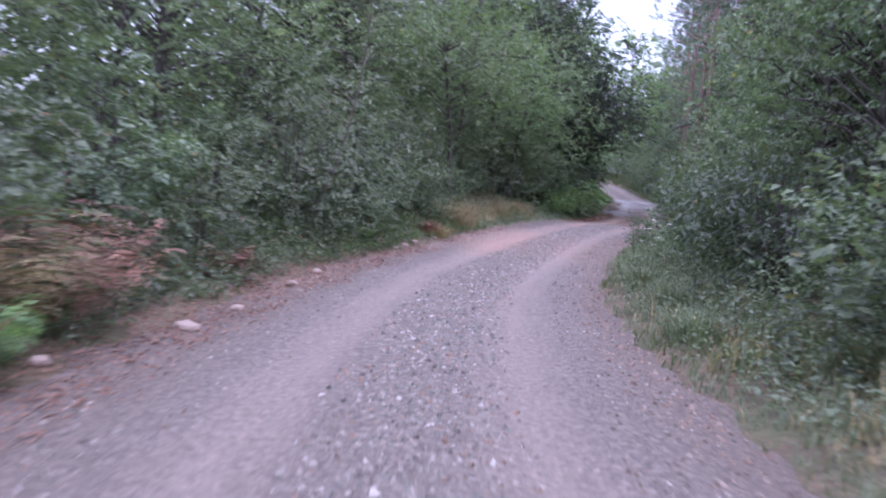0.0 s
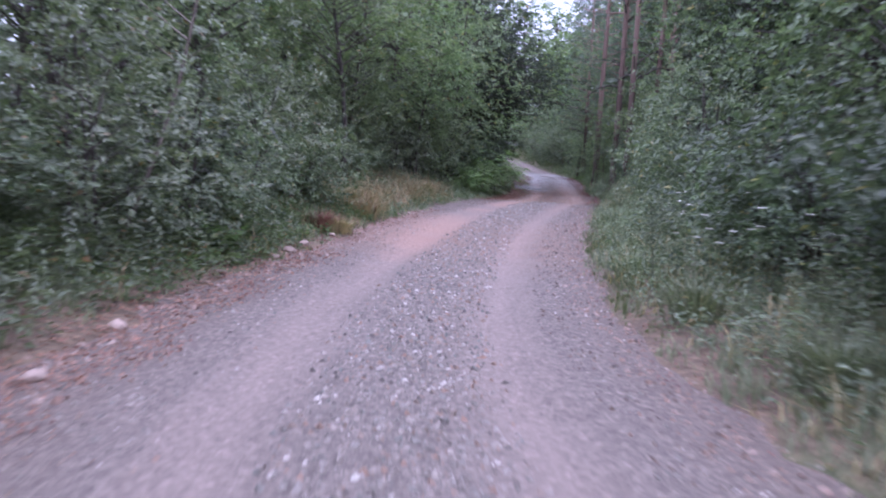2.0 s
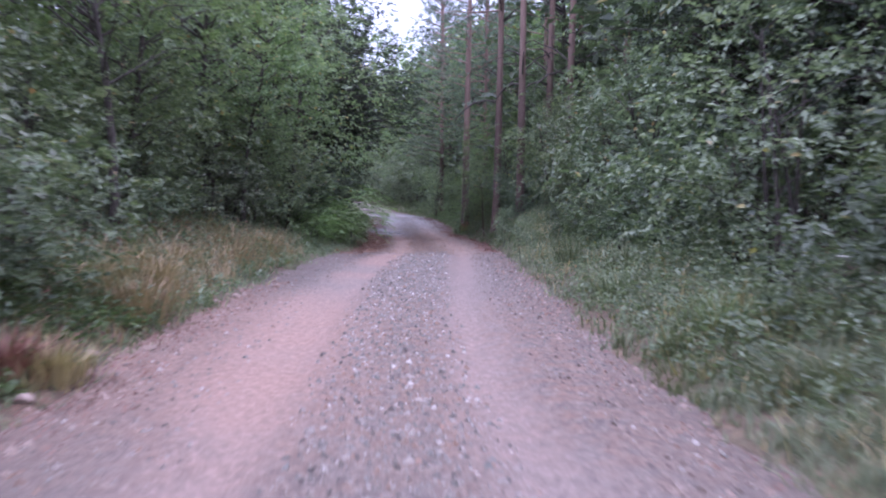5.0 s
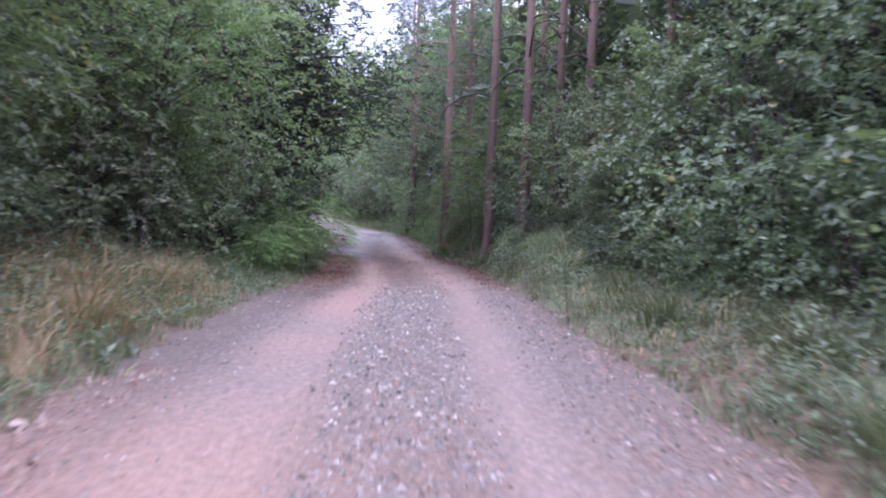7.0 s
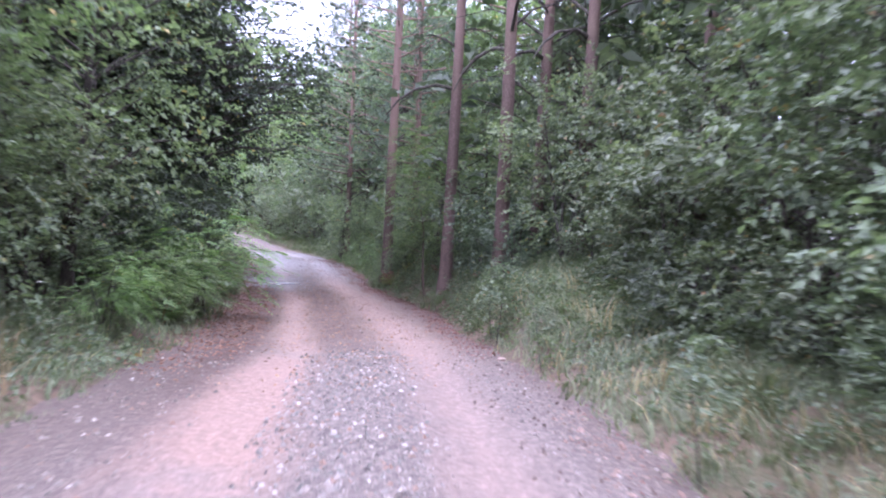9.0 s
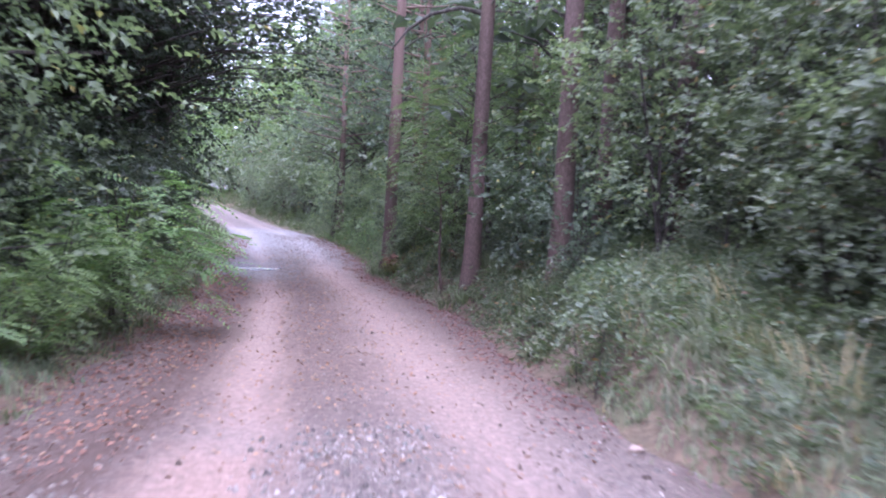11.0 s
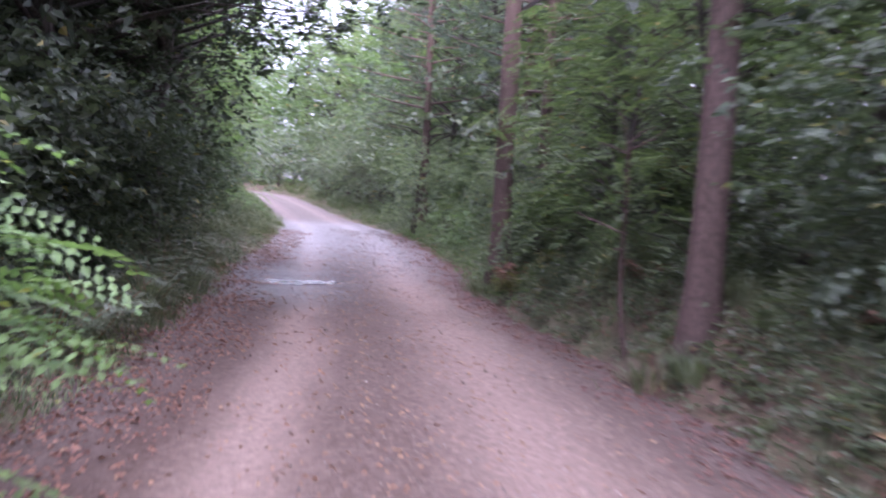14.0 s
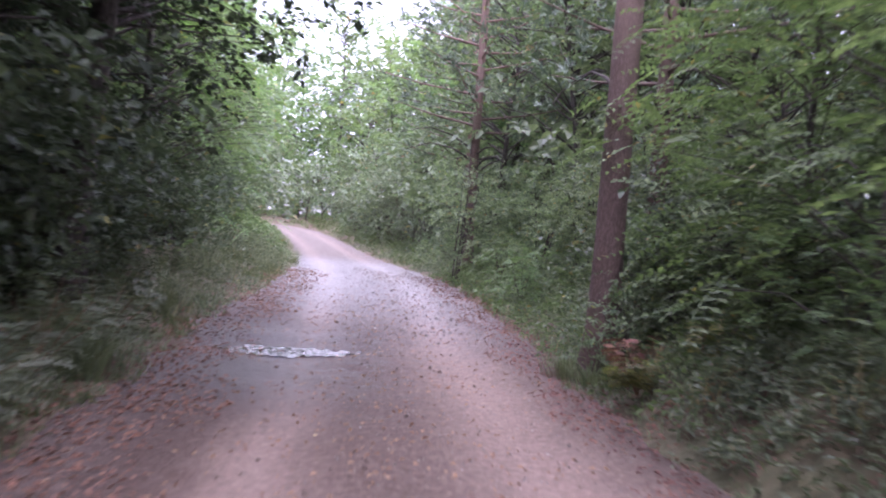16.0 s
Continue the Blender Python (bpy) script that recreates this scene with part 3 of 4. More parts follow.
shrub_a = plant("hazel_shrub", 4, 2.3, 1.2, (1.15, 1.15, 1.15), 32, 9, 11, 0.085, LEAF_SHRUB, BARK, "green hazel shrub with rounded leaves", "shrub", G1, 0.03, stems=4, spread=0.22, twig=0.3, wide=0.72)
oak_e = plant("light_hornbeam_tree", 15, 7.0, 3.5, (2.0, 2.0, 3.4), 64, 11, 10, 0.105, LEAF_LIGHT, BARK, "light green hornbeam leaning to the track", "tree", G2, 0.08, spread=0.34)
shrub_e = plant("tall_hazel_shrub", 16, 3.5, 1.85, (1.3, 1.3, 1.75), 40, 8, 11, 0.095, LEAF_SHRUB, BARK, "tall green hazel shrub beside the track", "shrub", G1, 0.035, stems=4, spread=0.25, twig=0.32, wide=0.66)
shrub_b = plant("dogwood_shrub", 5, 1.7, 0.85, (1.0, 1.0, 0.85), 26, 8, 9, 0.092, LEAF_OAK, BARK, "low dense dogwood shrub", "shrub", G1, 0.022, stems=5, spread=0.2, twig=0.28, wide=0.6)
shrub_c = plant("willow_shrub", 6, 2.8, 1.5, (1.2, 1.2, 1.4), 34, 9, 11, 0.084, LEAF_GREY, BARK, "grey-green willow shrub with narrow leaves", "shrub", G1, 0.03, stems=4, spread=0.25, twig=0.34, wide=0.55)
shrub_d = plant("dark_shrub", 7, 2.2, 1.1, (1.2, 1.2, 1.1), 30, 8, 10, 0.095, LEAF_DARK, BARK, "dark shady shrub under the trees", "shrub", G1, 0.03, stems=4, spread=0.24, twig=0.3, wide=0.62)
robinia_a = plant("robinia_shrub", 8, 1.8, 0.9, (0.9, 0.9, 0.85), 28, 8, 0, 0.078, LEAF_ASH, BARK, "bright green robinia sapling with feathery leaves", "shrub", "robinias", 0.02, stems=3, spread=0.2, twig=0.36, feather=8)
tall_weed = plant("tall_weed", 25, 1.15, 0.68, (0.2, 0.2, 0.48), 16, 5, 6, 0.06, LEAF_SHRUB, BARK, "tall green weed standing in the verge", "weed", "tall weeds", 0.008, spread=0.06, twig=0.12, low=-0.95)
robinia_d = plant("bright_robinia_shrub", 24, 2.0, 1.05, (1.0, 1.0, 0.85), 30, 8, 0, 0.09, LEAF_BRIGHT, BARK, "bright green robinia reaching over the edge of the track", "shrub", "robinias", 0.022, stems=4, spread=0.22, twig=0.5, feather=9)
robinia_b = plant("robinia_tree", 9, 5.6, 3.1, (1.8, 1.8, 2.5), 60, 7, 0, 0.075, LEAF_BRIGHT, BARK, "light green robinia tree with feathery leaves", "tree", "robinias", 0.07, spread=0.33, twig=0.42, feather=8)
robinia_c = plant("ash_sapling", 10, 4.6, 2.2, (1.5, 1.5, 2.3), 60, 8, 0, 0.1, LEAF_ASH, BARK, "young ash with drooping feathery leaves", "tree", "robinias", 0.05, spread=0.3, twig=0.5, feather=7)
shrub_f = plant("light_hazel_shrub", 20, 4.2, 2.2, (1.35, 1.35, 2.1), 52, 9, 10, 0.088, LEAF_LIGHT, BARK, "tall light green hazel at the edge of the wood", "shrub", G1, 0.04, stems=4, spread=0.27, twig=0.32, wide=0.66)
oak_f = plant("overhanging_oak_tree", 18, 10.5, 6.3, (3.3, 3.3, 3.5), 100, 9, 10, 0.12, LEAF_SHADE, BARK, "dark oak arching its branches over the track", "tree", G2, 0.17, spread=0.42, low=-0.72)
oak_g = plant("arching_hornbeam_tree", 19, 9.0, 5.6, (2.9, 2.9, 3.2), 84, 9, 10, 0.11, LEAF_OAK, BARK, "hornbeam with branches reaching out over the track", "tree", G2, 0.11, spread=0.4, low=-0.6)
wood_a = plant("wood_tree", 11, 11.0, 6.0, (3.1, 3.1, 5.2), 52, 5, 7, 0.31, LEAF_OAK, BARK, "tall broadleaved tree in the wood", "tree", G3, 0.16, spread=0.5, twig=0.6)
wood_d = plant("light_wood_tree", 17, 11.0, 5.8, (2.9, 2.9, 5.3), 54, 5, 7, 0.3, LEAF_ASH, BARK, "tall light green tree beside the far bend", "tree", G3, 0.15, spread=0.5, twig=0.6)
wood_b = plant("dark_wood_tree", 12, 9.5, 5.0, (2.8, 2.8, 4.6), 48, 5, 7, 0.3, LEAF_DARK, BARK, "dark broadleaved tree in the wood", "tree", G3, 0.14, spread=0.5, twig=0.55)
wood_c = plant("understorey_tree", 13, 5.0, 2.6, (2.2, 2.2, 2.5), 42, 6, 8, 0.2, LEAF_SHRUB, BARK, "leafy understorey tree behind the roadside", "tree", G3, 0.07, spread=0.42, twig=0.5)


def pine(seed, height, radius, crown_from, label, limb_count=46, sprays=9, per=14):
    """A Scots pine: reddish scaly trunk, dead branch stubs, a high crown of needle sprays."""
    rng = np.random.default_rng(seed)
    root = tagged(new("pine_tree"), label, "tree", "pines")
    h = np.linspace(0, 1, 26)
    pts = np.stack([0.1 * np.sin(2.2 * h + seed), 0.1 * np.cos(1.9 * h + seed) - 0.1 * np.cos(seed), -0.25 + (height + 0.25) * h], 1)
    pts[:, 0] -= pts[0, 0]
    r = radius * (1 - 0.72 * h) * (1 + 0.6 * np.exp(-h * 34)) * (1 + 0.03 * np.sin(23 * h + seed))
    sides = 18
    v, f = tubes([(pts, r)], sides)
    axis = np.repeat(pts, sides, 0)
    v = axis + (v - axis) * (1 + 0.02 * rng.normal(0, 1, (len(v), 1)))
    part("trunk", mesh_of("trunk", v, f, BARK_PINE, True), root, "reddish scaly pine trunk")
    for i in range(7):
        z = rng.uniform(2.2, crown_from)
        a = rng.uniform(0, 6.28)
        d = np.array([np.cos(a), np.sin(a), rng.uniform(-0.15, 0.35)])
        b = np.array([np.interp(z, pts[:, 2], pts[:, k]) for k in range(3)])
        L = rng.uniform(0.5, 2.0)
        q = np.array([b + d * L * k + [0, 0, 0.18 * L * math.sin(3 * k)] for k in (0, 0.3, 0.6, 1.0)])
        v, f = tubes([(q, np.array([0.03, 0.022, 0.015, 0.006]))], 5)
        part("dead_branch", mesh_of("dead_branch", v, f, BARK, True), root)
    S, D, limbs = [], [], []
    for i in range(limb_count):
        k = i / (limb_count - 1)
        z = crown_from + (height - crown_from) * k
        a = i * 2.4 + rng.uniform(-0.3, 0.3)
        L = (1 - k) * rng.uniform(1.4, 2.6) + 0.5
        d = np.array([np.cos(a), np.sin(a), 0.12 + 0.4 * k])
        b = np.array([np.interp(z, pts[:, 2], pts[:, m]) for m in range(3)])
        limbs.append((np.array([b, b + d * L * 0.5, b + d * L + [0, 0, 0.1]]), np.array([0.035, 0.02, 0.008])))
        for j in range(sprays):
            g = rng.uniform(0.35, 1.05)
            S.append(b + d * L * g + rng.normal(0, 0.2, 3))
            D.append(d + rng.normal(0, 0.5, 3))
    v, f = tubes(limbs, 4)
    tagged(part("branchwork", mesh_of("branchwork", v, f, BARK_PINE, True), root), kind="stuff")
    S, D = np.array(S), unit(np.array(D))
    base = np.repeat(S, per, 0) + np.repeat(D, per, 0) * rng.uniform(0, 0.3, (len(S) * per, 1))
    ax = unit(np.repeat(D, per, 0) * 0.7 + rng.normal(0, 0.55, base.shape) + [0, 0, 0.2])
    v, f = leaf_blades(base, ax, unit(rng.normal(0, 1, base.shape)), 0.17, 0.03, 0.1, 0.0)
    part("crown", mesh_of("crown", v, f, NEEDLE), root)
    return root


pine_a = pine(21, 17, 0.19, 7.0, "tall pine with bare reddish trunk at the track")
pine_c = pine(23, 15, 0.13, 3.4, "pine with dark needle branches far down its trunk", 80, 11, 15)
pine_b = pine(22, 15, 0.115, 6.3, "slender pine with bare reddish trunk in the wood")

# ---- planting ----


def row(models, y0, y1, step, off, jitter=0.3, smin=0.85, smax=1.15):
    """Plants along the track, off metres to its right, each row with its own chance."""
    own = random.Random(f"{y0} {step} {off}")
    y = y0
    while y < y1:
        m = own.choice(models)
        px, py, pz = spot(y + own.uniform(-0.3, 0.3) * step, off + own.uniform(-jitter, jitter))
        put(m, px, py, pz, own.uniform(0, 360), own.uniform(smin, smax), own.uniform(-4, 4))
        y += step * own.uniform(0.8, 1.2)


# left of the track
row([shrub_a, shrub_b, shrub_c, shrub_a], -1, 15, 1.2, -3.95, 0.25)
row([robinia_a, shrub_b, shrub_c], 3, 16, 1.7, -3.1, 0.15, 0.4, 0.6)
row([shrub_b, shrub_d], 15, 21, 1.3, -3.9, 0.25)
row([shrub_c, shrub_a, shrub_b], 13.5, 22, 1.15, -3.25, 0.15, 0.65, 0.9)
row([oak_b, oak_e, oak_a], -4, 21, 2.2, -5.3, 0.35)
row([shrub_c, shrub_a], 21, 34, 1.5, -4.3, 0.25, 0.7, 0.95)
row([shrub_f], 20, 34.5, 1.7, -5.2, 0.3, 0.85, 1.1)
row([oak_e], 20.5, 30, 2.6, -6.3, 0.3, 0.95, 1.15)
row([oak_e], 27.5, 35, 3.0, -4.7, 0.2, 0.95, 1.15)
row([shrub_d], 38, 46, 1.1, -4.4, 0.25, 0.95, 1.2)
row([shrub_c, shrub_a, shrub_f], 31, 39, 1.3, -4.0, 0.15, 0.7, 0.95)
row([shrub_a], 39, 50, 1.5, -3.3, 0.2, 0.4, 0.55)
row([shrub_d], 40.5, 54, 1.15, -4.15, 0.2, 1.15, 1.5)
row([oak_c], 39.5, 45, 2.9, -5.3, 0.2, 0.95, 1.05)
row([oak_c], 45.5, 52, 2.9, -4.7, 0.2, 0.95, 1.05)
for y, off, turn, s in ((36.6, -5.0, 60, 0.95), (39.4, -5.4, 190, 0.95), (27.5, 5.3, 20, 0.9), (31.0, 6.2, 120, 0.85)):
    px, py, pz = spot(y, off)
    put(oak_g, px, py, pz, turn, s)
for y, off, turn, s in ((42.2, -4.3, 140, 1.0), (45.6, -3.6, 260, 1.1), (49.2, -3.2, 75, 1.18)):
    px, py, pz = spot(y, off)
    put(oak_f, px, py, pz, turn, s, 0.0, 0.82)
row([shrub_d, shrub_d, shrub_a], 46, 60, 1.2, -3.9, 0.25, 0.8, 1.15)
row([wood_a], 54, 62, 3.0, -6.6, 0.3)
row([wood_d], 56, 75, 3.2, -7.2, 0.4, 1.0, 1.15)
row([robinia_b], 53.5, 66, 1.9, -3.95, 0.25, 0.95, 1.2)
row([wood_c], 66, 110, 2.8, -4.9, 0.4, 1.0, 1.3)
row([wood_b], 38, 54, 2.8, -7.4, 0.4, 1.1, 1.25)
row([wood_a, wood_b], -2, 60, 4.0, -8.6, 0.8)
row([wood_a, wood_b], 2, 75, 9.0, -13, 1.2)
row([wood_d, wood_c], 74, 112, 3.0, -6.8, 0.8, 1.0, 1.15)
# right of the track
row([shrub_d, shrub_d, shrub_b], 2, 17, 1.2, 3.65, 0.25, 0.9, 1.15)
row([oak_a], -4, 18, 2.4, 5.2, 0.35, 0.85, 1.05)
row([shrub_c, shrub_d, shrub_b], 17, 29, 1.3, 4.0, 0.3)
row([oak_c, oak_a], 18, 29, 2.8, 6.4, 0.4, 0.8, 0.95)
row([shrub_e], 28.5, 37.2, 1.15, 4.15, 0.2, 0.85, 1.15)
row([shrub_f, shrub_e], 30, 36.5, 1.7, 5.4, 0.3, 0.85, 1.1)
row([shrub_a, shrub_d, shrub_e], 31, 37, 0.95, 3.45, 0.2, 0.5, 0.75)
row([shrub_d], 36.5, 41.5, 1.5, 5.6, 0.3, 1.1, 1.4)
row([oak_e], 29, 36, 3.2, 7.0, 0.3, 0.7, 0.85)
row([shrub_b], 28, 33, 1.4, 3.5, 0.2, 0.6, 0.85)
for model, y, off, turn, s in ((oak_a, 27.0, 5.1, 40, 0.9), (oak_c, 30.0, 6.0, 160, 0.78), (oak_c, 26.0, 7.2, 250, 0.9)):
    px, py, pz = spot(y, off)
    put(model, px, py, pz, turn, s)
row([wood_b], 31, 44, 2.5, 8.2, 0.4, 1.05, 1.3)
row([shrub_d], 37.5, 42, 1.5, 4.6, 0.2, 0.7, 0.95)
row([shrub_a, shrub_d], 46, 50, 1.2, 3.4, 0.15, 0.9, 1.1)
row([shrub_d], 42.5, 47, 1.3, 5.2, 0.2, 0.9, 1.1)
for px, py, turn, s in ((12.5, 48.2, 20, 0.6), (12.15, 47.5, 140, 0.5), (12.9, 48.7, 80, 0.65)):
    put(shrub_b, px, py, float(ground_height(px, py)), turn, s)
row([shrub_a, shrub_b, robinia_a], 50, 57, 2.0, 4.4, 0.3, 0.8, 1.05)
row([shrub_a, shrub_d, robinia_a], 57, 70, 1.4, 4.2, 0.3, 0.9, 1.2)
row([oak_b], 50.5, 54, 2.8, 6.6, 0.4, 0.8, 1.0)
for px, py, turn, s in ((15.9, 53.4, 30, 1.1), (16.8, 57.6, 150, 1.0), (16.6, 63.0, 270, 1.0)):
    put(oak_g, px, py, float(ground_height(px, py)), turn, s)
row([shrub_f, robinia_a, shrub_a], 50.5, 70, 1.35, 3.35, 0.2, 0.6, 0.85)
row([robinia_a, shrub_b, robinia_a], 52.5, 66, 1.15, 2.95, 0.2, 0.42, 0.62)
row([shrub_e, shrub_d], 70, 92, 1.7, 2.9, 0.2, 0.8, 1.1)
row([wood_c], 54, 67, 2.5, 6.2, 0.4, 1.1, 1.4)
row([wood_d], 50, 64, 2.8, 8.5, 0.6, 0.9, 1.05)
row([wood_d, wood_c], 64, 112, 3.4, 6.2, 0.5, 0.95, 1.1)
row([wood_d], 64, 104, 3.0, 9.0, 0.6, 1.0, 1.15)
row([wood_c], 67, 110, 3.8, 5.0, 0.4, 0.9, 1.2)
row([wood_b, wood_a], -2, 32, 3.8, 9.0, 0.8)
row([wood_b], 20, 31, 3.0, 8.6, 0.4, 0.9, 1.1)
row([wood_b, wood_a], 34, 54, 3.8, 11.5, 0.6, 1.0, 1.2)
row([wood_b, wood_a], 50, 110, 5.2, 10.5, 1.0, 0.85, 1.1)
row([wood_a, wood_b], 2, 110, 9.0, 15, 1.2)
# the end of the view
for i in range(14):
    px, py = -8 + i * 3.1, 122 + 3 * math.sin(i * 1.7)
    put((wood_d, wood_a)[i % 2], px, py, float(ground_height(px, min(py, 119))), i * 50, 1.6)
# behind the start
for i in range(10):
    px, py = -10 + i * 2.4, -14 + 1.5 * math.sin(i)
    put((wood_a, wood_c)[i % 2], px, py, float(ground_height(px, py)), i * 77, 1.0)

for px, py, turn, s in ((0.0, 26.0, 40, 0.95), (2.1, 32.2, 200, 0.8)):
    put(oak_d, px, py, float(ground_height(px, py)), turn, s)
for px, py, s in ((8.5, 34.3, 1.0), (8.75, 34.9, 0.75), (7.75, 31.9, 0.6), (6.4, 28.0, 0.7), (3.4, 12.6, 0.8), (3.1, 14.4, 0.9), (3.6, 16.3, 0.8), (2.75, 9.6, 0.75)):
    put(tall_weed, px, py, float(ground_height(px, py)), px * 300 % 360, s)
px, py, pz = spot(35.6, -3.6)
put(oak_e, px, py, pz, 25, 1.1)
put(oak_a, 13.3, 40.6, float(ground_height(13.3, 40.6)), 80, 0.85)
put(wood_b, 14.0, 42.6, float(ground_height(14.0, 42.6)), 120, 1.0)
put(oak_a, 12.6, 38.6, float(ground_height(12.6, 38.6)), 210, 0.75)
for px, py, turn, s in ((11.9, 42.6, 10, 0.95), (12.2, 44.6, 130, 0.95), (12.9, 46.2, 250, 0.9), (13.6, 44.8, 70, 1.1), (13.9, 47.6, 300, 0.95)):
    put(robinia_c, px, py, float(ground_height(px, py)), turn, s)
for model, px, py, turn, s in ((shrub_d, 11.2, 39.3, 10, 1.0), (shrub_f, 10.75, 36.6, 200, 0.95), (shrub_d, 10.05, 37.0, 120, 0.42), (shrub_d, 10.95, 38.3, 300, 0.8),
                               (shrub_b, 12.55, 47.3, 40, 0.6), (robinia_a, 12.4, 47.1, 90, 0.6), (robinia_a, 12.0, 44.7, 20, 0.9), (robinia_a, 12.35, 45.6, 160, 0.9), (robinia_a, 11.75, 43.6, 250, 0.6), (shrub_f, 13.95, 57.9, 100, 0.75), (robinia_a, 13.4, 53.2, 15, 1.0), (robinia_a, 13.9, 55.4, 65, 1.1), (shrub_d, 11.6, 41.0, 60, 0.5)):
    put(model, px, py, float(ground_height(px, py)), turn, s)
for px, py, turn, s in ((5.65, 38.9, 30, 0.92), (5.0, 37.7, 130, 0.72), (5.8, 40.4, 250, 0.6), (4.5, 36.3, 10, 0.6), (4.0, 34.8, 100, 0.55)):
    put(robinia_d, px, py, float(ground_height(px, py)), turn, s)

for px, py, turn, s in ((14.8, 59.6, 40, 0.95), (18.4, 72.0, 200, 1.05), (13.6, 49.6, 120, 0.9)):
    put(pine_c, px, py, float(ground_height(px, py)), turn, s)
for model, px, py, s in ((pine_a, 12.15, 47.9, 0.82), (pine_b, 10.95, 41.3, 1.12), (pine_b, 10.37, 37.85, 0.95), (pine_b, 11.6, 38.85, 0.95), (pine_b, 11.5, 37.2, 0.95), (pine_b, 11.9, 34.7, 0.9),
                         (pine_b, 14.9, 46.5, 0.85), (pine_b, 14.5, 42.5, 0.9), (pine_b, 15.2, 54.0, 0.9), (pine_a, 17.4, 67.7, 0.8)):
    tree = put(model, px, py, float(ground_height(px, py)), px * 77 % 360, s)
    if py == 41.3:
        # one long dead branch arches down towards the track
        inv = tree.matrix_basis.inverted()
        arc = [(10.95, 41.3, 4.05), (10.6, 41.45, 4.12), (10.2, 41.65, 4.0), (9.9, 41.8, 3.75), (9.7, 41.9, 3.45)]
        v, f = tubes([(np.array([inv @ Vector(p) for p in arc]), np.array([0.04, 0.032, 0.026, 0.02, 0.008]))], 6)
        part("dead_branch", mesh_of("dead_branch", v, f, BARK, True), tree)


# ---- grass, litter and gravel ----
def blades(name, seed, n, y0, y1, side, d0, d1, height, mat, label, tuft=9):
    rng = np.random.default_rng(seed)
    k = n // tuft
    y = rng.uniform(y0, y1, k)
    d = d0 + (d1 - d0) * rng.random(k)
    half = half_left(y) if side < 0 else half_right(y)
    x = mid_x(y) + side * (half + d) * 1.04
    x, y = np.repeat(x, tuft) + rng.normal(0, 0.07, k * tuft), np.repeat(y, tuft) + rng.normal(0, 0.07, k * tuft)
    z = ground_height(x, y) - 0.02
    n = len(x)
    h = height * rng.uniform(0.35, 1.25, n) * np.repeat(rng.uniform(0.5, 1.25, k), tuft) * (1 + 0.45 * wave(x, y, 0.8))
    # short and thin towards the gravel
    gap = np.abs(lateral(x, y)) - np.where(side < 0, half_left(y), half_right(y))
    h = h * (0.45 + 0.55 * smooth(0.0, 1.1, gap + 0.25 * wave(x, y, 1.9)))
    # neighbouring blades are swept over the same way
    a = rng.normal(0, 1.1, n) + 3.1 * wave(x + 3.0, y, 0.45)
    lean = rng.uniform(0.15, 1.1, n) * h
    w = rng.uniform(0.004, 0.009, n)
    dx, dy = np.cos(a), np.sin(a)
    v = np.empty((n, 5, 3))
    for i, (f, g) in enumerate(((0, 1), (0, -1), (0.55, 0.8), (0.55, -0.8), (1, 0))):
        v[:, i, 0] = x + dx * lean * f ** 2 - dy * w * g
        v[:, i, 1] = y + dy * lean * f ** 2 + dx * w * g
        v[:, i, 2] = z + h * f * (1 - 0.3 * f * (lean / h))
    b = np.arange(n)[:, None] * 5
    f = np.concatenate([b + [0, 1, 3], b + [0, 3, 2], b + [2, 3, 4]], 1).reshape(-1, 3)
    tagged(new(name, mesh_of(name, v.reshape(-1, 3), f, mat)), label, "grass", kind="stuff")


blades("verge_grass", 31, 5000, 1, 20, -1, 0.2, 1.2, 0.22, GRASS_GREEN, "sparse green grass beside the track")
blades("verge_grass", 32, 13000, 16, 36, -1, 0.0, 2.2, 0.3, GRASS_GREEN, "green verge grass beside the track")
blades("dry_grass", 30, 2200, 13, 22, -1, 0.3, 2.0, 0.36, GRASS_DRY, "dry grass among green weeds on the verge")
blades("dry_grass", 33, 8500, 22, 32, -1, 0.35, 2.9, 0.47, GRASS_DRY, "dry straw-coloured grass on the verge")
blades("verge_grass", 34, 11000, 36, 64, -1, 0.05, 1.4, 0.3, GRASS_GREEN, "green verge grass beside the track")
blades("verge_grass", 35, 13000, 3, 20, 1, 0.05, 1.7, 0.3, GRASS_GREEN, "green verge grass beside the track")
blades("verge_grass", 36, 14000, 18, 36, 1, 0.0, 2.6, 0.3, GRASS_GREEN, "green verge grass beside the track")
blades("verge_grass", 39, 6000, 60, 100, -1, 0.0, 2.0, 0.4, GRASS_GREEN, "green verge grass along the bend")
blades("verge_grass", 40, 7000, 62, 100, 1, 0.0, 2.4, 0.4, GRASS_GREEN, "green verge grass along the bend")
blades("verge_grass", 37, 12000, 34, 64, 1, 0.1, 1.7, 0.28, GRASS_GREEN, "green verge grass beside the track")
blades("bank_grass", 42, 5000, 32, 41, 1, 0.7, 2.4, 0.24, GRASS_GREEN, "green grass on the bank behind the verge")
blades("bank_grass", 43, 7000, 28, 38, 1, 0.0, 2.2, 0.26, GRASS_GREEN, "green grass along the rising bank")
blades("bank_grass", 41, 7500, 35, 47, 1, -0.1, 1.4, 0.22, GRASS_GREEN, "short grass on the bank below the pines")
blades("bank_grass", 44, 9000, 33, 42, 1, 0.15, 2.3, 0.26, GRASS_GREEN, "short green grass on the bank")
blades("verge_grass", 45, 6000, 41, 58, -1, -0.05, 0.45, 0.17, GRASS_GREEN, "fresh short grass strip along the edge of the track")
